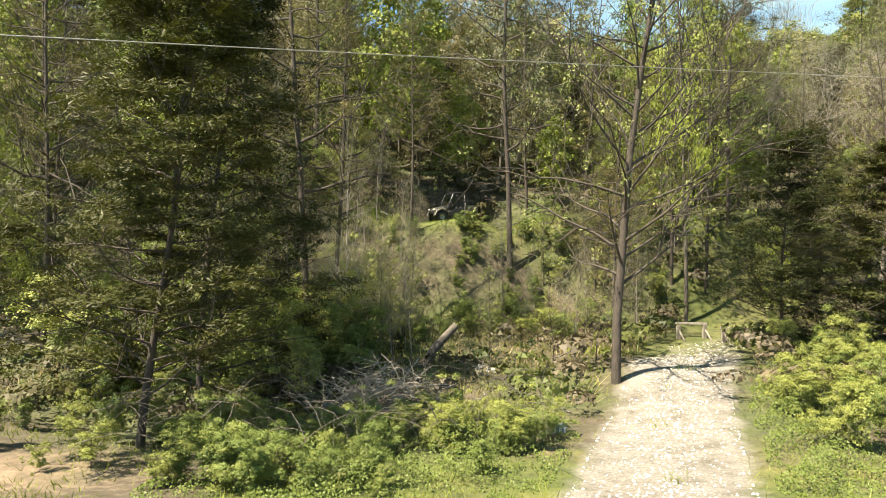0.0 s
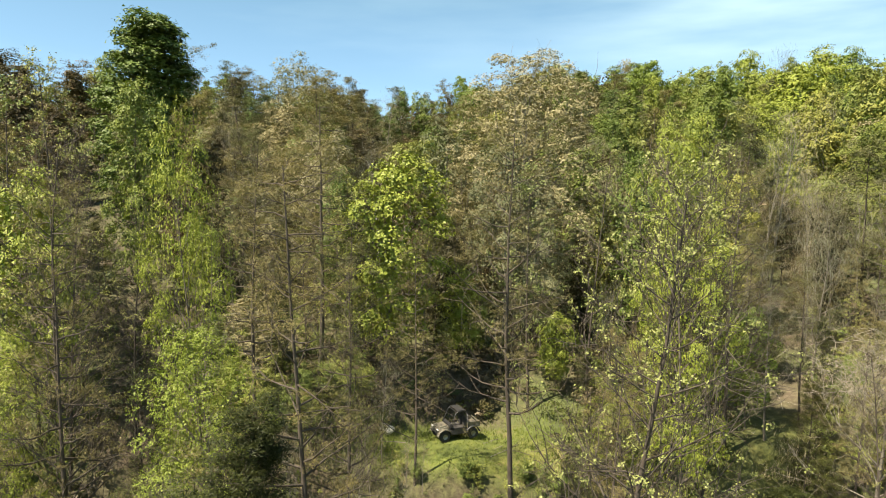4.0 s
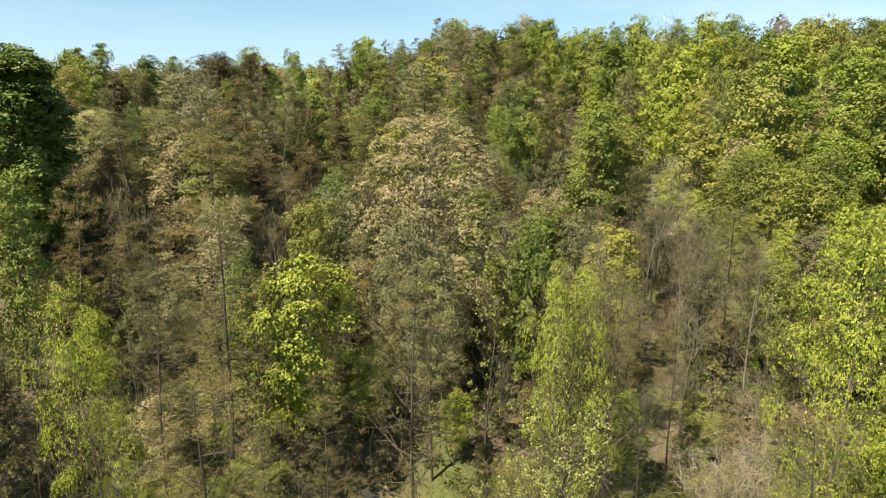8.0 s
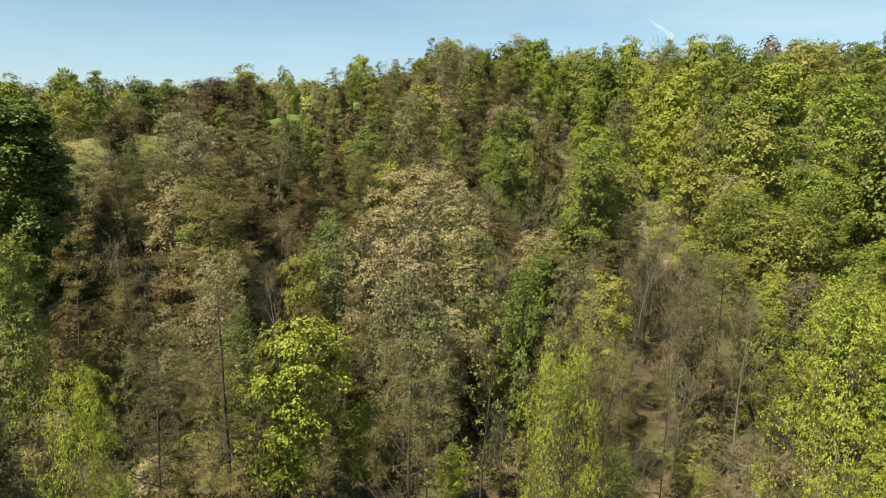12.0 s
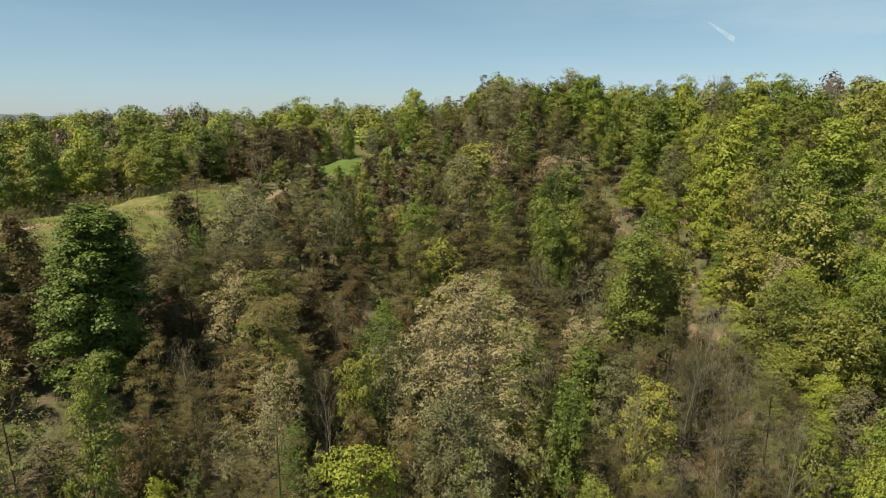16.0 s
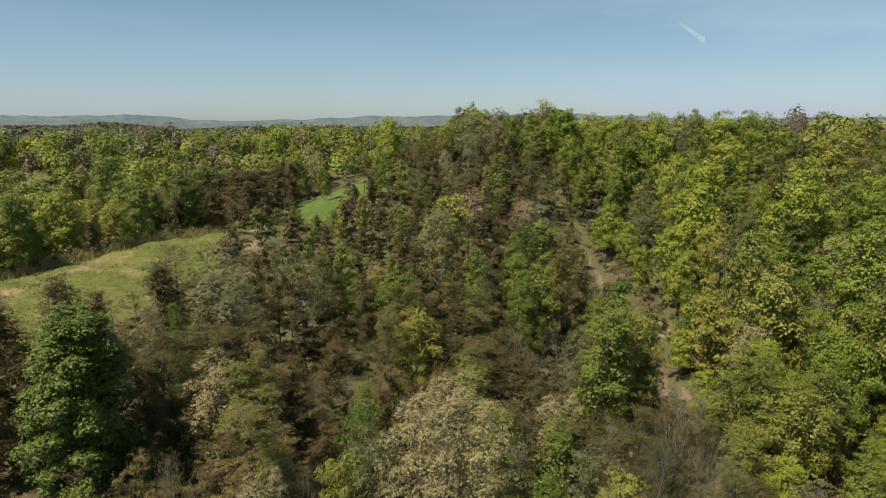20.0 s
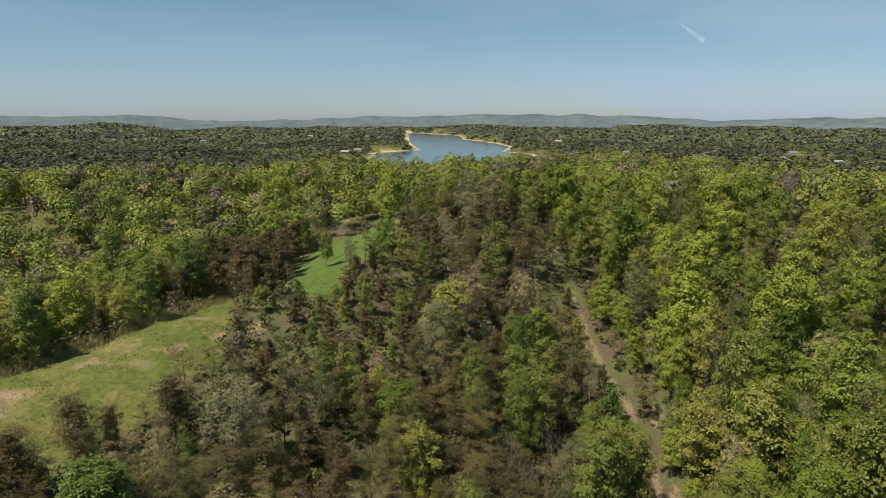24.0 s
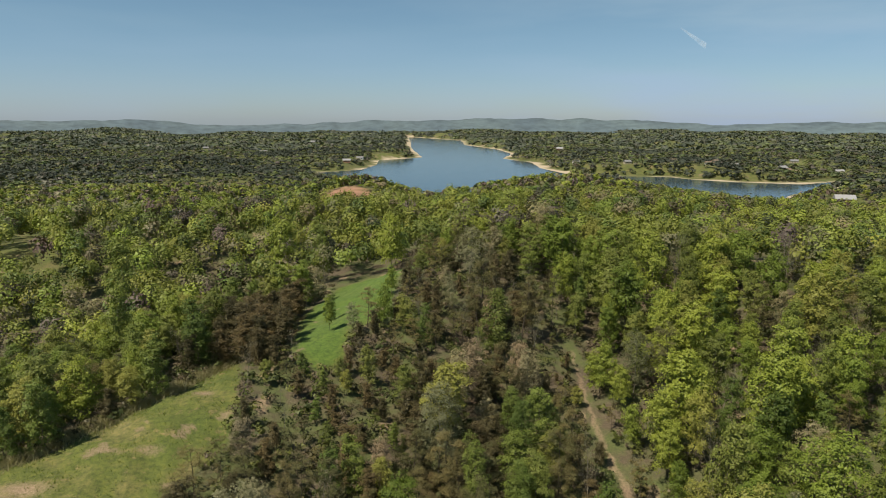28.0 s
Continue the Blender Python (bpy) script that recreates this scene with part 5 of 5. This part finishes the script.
def build_utv():
    x, y = 0.45, 41.0
    car = new("utility_vehicle")
    tagged(car, "small open off-road utility vehicle with roll cage parked on grass", "utility vehicle")
    bm_part("chassis", slab(2.3, 0.8, 0.16, 0.03), BLACK, car, at=pose(0, 0, 0.34))
    bm_part("floor_tub", slab(1.25, 1.3, 0.22, 0.05), BLACK, car, at=pose(0.02, 0, 0.42))
    hood = slab(0.85, 1.16, 0.42, 0.09, 0.78)
    for v in hood.verts:
        v.co.z -= max(0, v.co.x) * 0.35 if v.co.z > 0.2 else 0
    bm_part("hood", hood, CAMO, car, "camouflage moulded hood", at=pose(0.98, 0, 0.56))
    bm_part("front_grille", slab(0.06, 0.7, 0.2, 0.02), BLACK, car, at=pose(1.41, 0, 0.5))
    bm_part("dashboard", slab(0.2, 1.2, 0.26, 0.05), BLACK, car, at=pose(0.5, 0, 0.8))
    bed = bmesh.new()
    bmesh.ops.create_cube(bed, size=1.0)
    for v in bed.verts:
        v.co = Vector((v.co.x * 0.86, v.co.y * 1.3, (v.co.z + 0.5) * 0.34))
    top = max(bed.faces, key=lambda f: f.calc_center_median().z)
    inner = bmesh.ops.inset_individual(bed, faces=[top], thickness=0.05)
    bmesh.ops.translate(bed, verts=top.verts, vec=(0, 0, -0.26))
    bm_part("cargo_bed", bed, CAMO, car, "open camouflage cargo box", at=pose(-1.0, 0, 0.72))
    bm_part("tailgate", slab(0.05, 1.2, 0.3, 0.015), BLACK, car, at=pose(-1.46, 0, 0.73))
    for sx in (0.98, -0.95):
        for sy in (1, -1):
            fender = bmesh.new()
            pts = [(math.cos(a) * 0.44, math.sin(a) * 0.42) for a in np.linspace(0.15, 2.99, 9)]
            rows = [[fender.verts.new((px, w, pz)) for px, pz in pts] for w in (-0.15, 0.15)]
            up = [[fender.verts.new((px * 1.1, w, pz * 1.12)) for px, pz in pts] for w in (-0.17, 0.17)]
            for k in range(8):
                fender.faces.new((up[0][k], up[0][k + 1], up[1][k + 1], up[1][k]))
                fender.faces.new((rows[0][k], rows[1][k], rows[1][k + 1], rows[0][k + 1]))
                fender.faces.new((rows[0][k], rows[0][k + 1], up[0][k + 1], up[0][k]))
                fender.faces.new((rows[1][k], up[1][k], up[1][k + 1], rows[1][k + 1]))
            bm_part("fender", fender, CAMO if sx > 0 else BLACK, car, at=pose(sx, sy * 0.6, 0.34), smooth_on=True)
            tyre = lathe([(0.17, -0.1), (0.28, -0.125), (0.33, -0.09), (0.335, 0.0), (0.33, 0.09), (0.28, 0.125), (0.17, 0.1)], 24)
            wheel = bm_part("wheel", tyre, RUBBER, car, "knobby black tyre", at=pose(sx, sy * 0.62, 0.335), smooth_on=True)
            bm_part("rim", lathe([(0.03, 0.03), (0.1, 0.05), (0.17, 0.085), (0.175, -0.08), (0.03, -0.06)], 16), RIM, wheel, "grey metal rim")
            for k in range(14):
                a = k * 2 * math.pi / 14
                bm_part("lug", slab(0.05, 0.2, 0.025, 0.006), RUBBER, wheel, at=Matrix.Rotation(a, 4, "Y") @ pose(0, 0, 0.325))
    for sy in (0.33, -0.33):
        bm_part("seat", slab(0.5, 0.5, 0.15, 0.05), VINYL, car, at=pose(-0.12, sy, 0.62))
        bm_part("backrest", slab(0.13, 0.5, 0.6, 0.05, 0.85), VINYL, car, at=pose(-0.42, sy, 0.72, 0, -12))
        bm_part("headlight", slab(0.06, 0.2, 0.1, 0.02), LAMP, car, "clear headlight", at=pose(1.4, sy * 1.3, 0.74))
        bm_part("side_sill", slab(1.15, 0.08, 0.14, 0.03), BLACK, car, at=pose(0.02, sy * 2.05, 0.4))
        bm_part("door_net", slab(0.75, 0.03, 0.26, 0.01), BLACK, car, at=pose(-0.05, sy * 2.05, 0.55))
        w = sy * 2.0
        tube_part("cage_hoop", [(0.62, w * 1.0, 0.85), (0.5, w, 1.1), (0.22, w * 0.93, 1.72), (0.1, w * 0.9, 1.82), (-0.4, w * 0.9, 1.84), (-0.55, w * 0.93, 1.78), (-0.62, w, 0.7)], 0.03, STEEL, car)
        tube_part("cage_brace", [(-0.5, w * 0.92, 1.75), (-1.2, w * 0.9, 1.08)], 0.024, STEEL, car)
    for px, pz in ((0.15, 1.79), (-0.45, 1.83), (-0.58, 1.2)):
        tube_part("cage_crossbar", [(px, -0.6, pz), (px, 0.6, pz)], 0.027, STEEL, car)
    bm_part("roof_panel", slab(0.55, 1.15, 0.035, 0.012), BLACK, car, at=pose(-0.16, 0, 1.85))
    tube_part("steering_column", [(0.5, 0.33, 0.92), (0.24, 0.33, 1.08)], 0.02, BLACK, car)
    wheel = bmesh.new()
    ring = [[wheel.verts.new(((0.15 + 0.015 * math.cos(b)) * math.cos(a), (0.15 + 0.015 * math.cos(b)) * math.sin(a), 0.015 * math.sin(b))) for b in np.arange(6) * 1.0472] for a in np.arange(16) * 0.3927]
    for i in range(16):
        for j in range(6):
            wheel.faces.new((ring[i][j], ring[(i + 1) % 16][j], ring[(i + 1) % 16][(j + 1) % 6], ring[i][(j + 1) % 6]))
    bm_part("steering_wheel", wheel, BLACK, car, at=pose(0.23, 0.33, 1.09, 0, -58))
    tube_part("bull_bar", [(1.38, -0.42, 0.4), (1.52, -0.4, 0.62), (1.53, 0, 0.7), (1.52, 0.4, 0.62), (1.38, 0.42, 0.4)], 0.025, STEEL, car)
    car.matrix_basis = Matrix.Translation((x, y, float(land(x, y)) - 0.01)) @ Matrix.Rotation(radians(203), 4, "Z")


build_utv()
POST = bark_mat("weathered_timber", (0.16, 0.14, 0.11), (0.36, 0.32, 0.26))


def barrier(x0, y0, x1, y1, label):
    """A low gate of two posts and a top rail."""
    root = tagged(new("barrier"), label, "barrier", group="barriers across the drive")
    za, zb = float(land(x0, y0)), float(land(x1, y1))
    mx, my, mz = (x0 + x1) / 2, (y0 + y1) / 2, (za + zb) / 2
    root.matrix_basis = Matrix.Translation((mx, my, mz))
    for x, y, z in ((x0, y0, za), (x1, y1, zb)):
        bm_part("post", slab(0.17, 0.17, 0.95, 0.02), POST, root, at=pose(x - mx, y - my, z - mz - 0.3, 0, 0, 9))
        tube_part("brace", [(x - mx, y - my + 0.05, z - mz + 0.5), (x - mx + 0.16, y - my - 0.42, z - mz - 0.05)], 0.045, POST, root)
    a = math.degrees(math.atan2(y1 - y0, x1 - x0))
    bm_part("rail", slab(math.hypot(x1 - x0, y1 - y0) + 0.25, 0.13, 0.1, 0.015), POST, root, at=pose(0, 0, 0.655, 0, 0, a))


barrier(11.0, 30.9, 12.15, 30.7, "low weathered timber barrier with two posts and a rail")
barrier(12.7, 29.9, 13.55, 29.5, "low dark timber barrier in the shade beside the drive")

WIRE = plain("bare_cable", (0.3, 0.29, 0.27), 0.45, 0.5, 0.1, 2)
for k, dz in enumerate((0.0, 1.62)):
    t = np.linspace(-5.0, 7.0, 40)
    pts = np.stack([-4.5 + 5.44 * t, 6.7 + 2.76 * t, 6.1 + dz + 0.5 * t + 0.012 * (t - 1) ** 2], -1)
    tagged(new("power_cable", quick("power_cable", *tubes([(pts, np.full(40, 0.006))], 6), WIRE, True)), "thin grey overhead cable strung along the road", "cable", group="overhead cables", kind="structure")


def leaning_log():
    x, y = -0.3, 26.4
    z = float(land(x, y))
    log = tagged(new("leaning_log"), "short sawn grey log leaning on the bank", "log")
    pts = np.array([(-0.55, -0.15, -0.1), (-0.2, 0, 0.5), (0.3, 0.1, 1.05), (0.75, 0.2, 1.5)])
    p = new("stem", quick("stem", *tubes([(pts, np.array([0.2, 0.18, 0.165, 0.155]))], 12), BARK, True))
    p.parent = log
    bm = lathe([(0.001, 0.0), (0.07, 0.004), (0.153, 0.0), (0.15, -0.03)], 14, "Z")
    bm_part("cut_face", bm, DEADWOOD, log, "pale sawn end", at=Matrix.Translation((0.755, 0.202, 1.51)) @ Vector((0.45, 0.1, 0.45)).to_track_quat("Z", "Y").to_matrix().to_4x4())
    log.matrix_basis = Matrix.Translation((x, y, z))


leaning_log()
BLUE, WHITE = plain("blue_plastic", (0.1, 0.17, 0.24), 0.55, 0, 0.25, 9), plain("white_plastic", (0.62, 0.64, 0.66), 0.5, 0, 0.15, 9)


def litter_bin():
    x, y = 3.0, 17.4
    crate = tagged(new("plastic_crate"), "small blue and white plastic crate lying in roadside grass", "crate")
    bm_part("body", slab(0.4, 0.28, 0.2, 0.03, 1.08), BLUE, crate)
    for k in (-0.14, 0.03, 0.17):
        bm_part("panel", slab(0.06, 0.012, 0.15, 0.004), WHITE, crate, at=pose(k * 0.9, -0.147, 0.03, 5))
    crate.matrix_basis = Matrix.Translation((x, y, float(land(x, y)) - 0.02)) @ Matrix.Rotation(radians(8), 4, "Z")


litter_bin()


def boulder(x, y, s, seed, label):
    rng = np.random.RandomState(seed)
    bm = bmesh.new()
    bmesh.ops.create_icosphere(bm, subdivisions=3, radius=s)
    off = Vector(rng.uniform(0, 50, 3))
    for v in bm.verts:
        v.co *= 1 + 0.35 * noise.noise(v.co / s * 1.3 + off) + 0.1 * noise.noise(v.co / s * 4 + off)
        v.co.z *= 0.7
    tagged(bm_part("boulder", bm, STONE, at=Matrix.Translation((x, y, float(land(x, y)) + s * 0.25)), smooth_on=True), label, "rock")


boulder(1.4, 24.9, 0.28, 1, "pale broken stone on the bank")
boulder(1.75, 24.7, 0.2, 2, "pale broken stone on the bank")
boulder(-4.0, 41.3, 0.5, 3, "grey boulder at the edge of the clearing")

# ---- houses round the lake ----
SIDING = [plain("siding_white", (0.66, 0.65, 0.62), 0.6), plain("siding_tan", (0.42, 0.36, 0.28), 0.7), plain("brick_red", (0.30, 0.15, 0.10), 0.8)]
ROOFS = [plain("roof_grey", (0.17, 0.17, 0.175), 0.8), plain("roof_brown", (0.16, 0.12, 0.09), 0.8), plain("roof_pale", (0.26, 0.26, 0.27), 0.6)]
PANE = plain("dark_pane", (0.03, 0.035, 0.04), 0.1, 0, 0.1)


def house(x, y, k, i):
    root = tagged(new("house"), ("white", "tan", "brick")[i % 3] + " house with a " + ("grey", "brown", "pale")[(i // 2) % 3] + " gable roof near the lake shore", "house", group="houses round the lake")
    w, d, h = 15 * k, 9 * k, 4.6
    bm_part("wall", slab(w, d, h + 1.5, 0), SIDING[i % 3], root, at=pose(0, 0, -1.5))
    bm = bmesh.new()
    e = 0.8
    v = [bm.verts.new(c) for c in ((-w / 2 - e, -d / 2 - e, h - 0.2), (w / 2 + e, -d / 2 - e, h - 0.2), (w / 2 + e, d / 2 + e, h - 0.2), (-w / 2 - e, d / 2 + e, h - 0.2), (-w / 2 - e, 0, h + 3.4 * k), (w / 2 + e, 0, h + 3.4 * k))]
    for f in ((0, 1, 5, 4), (3, 4, 5, 2), (0, 4, 3), (1, 2, 5), (0, 3, 2, 1)):
        bm.faces.new([v[q] for q in f])
    bm_part("roof", bm, ROOFS[(i // 2) % 3], root)
    for q in (-0.32, -0.1, 0.3):
        bm_part("window", slab(1.7 * k, 0.1, 1.5, 0), PANE, root, at=pose(q * w, -d / 2 - 0.03, 1.5))
    bm_part("door", slab(1.1 * k, 0.1, 2.1, 0), ROOFS[1], root, at=pose(0.1 * w, -d / 2 - 0.03, 0.1))
    bm_part("chimney", slab(0.9, 0.9, 2.4, 0), SIDING[2], root, at=pose(w * 0.3, 0.8, h + 1.8 * k))
    root.matrix_basis = Matrix.Translation((x, y, float(land(x, y)))) @ Matrix.Rotation(radians((i * 37) % 50 - 25), 4, "Z")


for i, (x, y, k) in enumerate(HOUSES):
    house(x, y, k, i)


def contrail():
    """A short vapour trail high over the lake."""
    m, nt, p = material("vapour")
    p.inputs["Base Color"].default_value = (0.9, 0.92, 0.95, 1)
    p.inputs["Roughness"].default_value = 1.0
    f = noise_tex(nt, 0.02, 4.0)
    link(nt, ramp_of(nt, f, [(0.3, (0.03, 0.03, 0.03)), (0.75, (0.26, 0.26, 0.26))]), p.inputs["Alpha"])
    bm = bmesh.new()
    a, b = Vector((1966, 4159, 663)), Vector((2108, 4089, 547))
    n, rows = 12, []
    for k in range(n + 1):
        f = k / n
        c = a.lerp(b, f)
        w = 4 + 16 * f
        rows.append([bm.verts.new(c + Vector((0, 0, w * s) if i else (w * 0.3 * s, 0, w * s))) for i, s in enumerate((-1, 1))])
    for r0, r1 in zip(rows[:-1], rows[1:]):
        bm.faces.new((r0[0], r0[1], r1[1], r1[0]))
    tagged(bm_part("backdrop_contrail", bm, m), "faint white vapour trail in the sky", "cloud", kind="structure")


contrail()
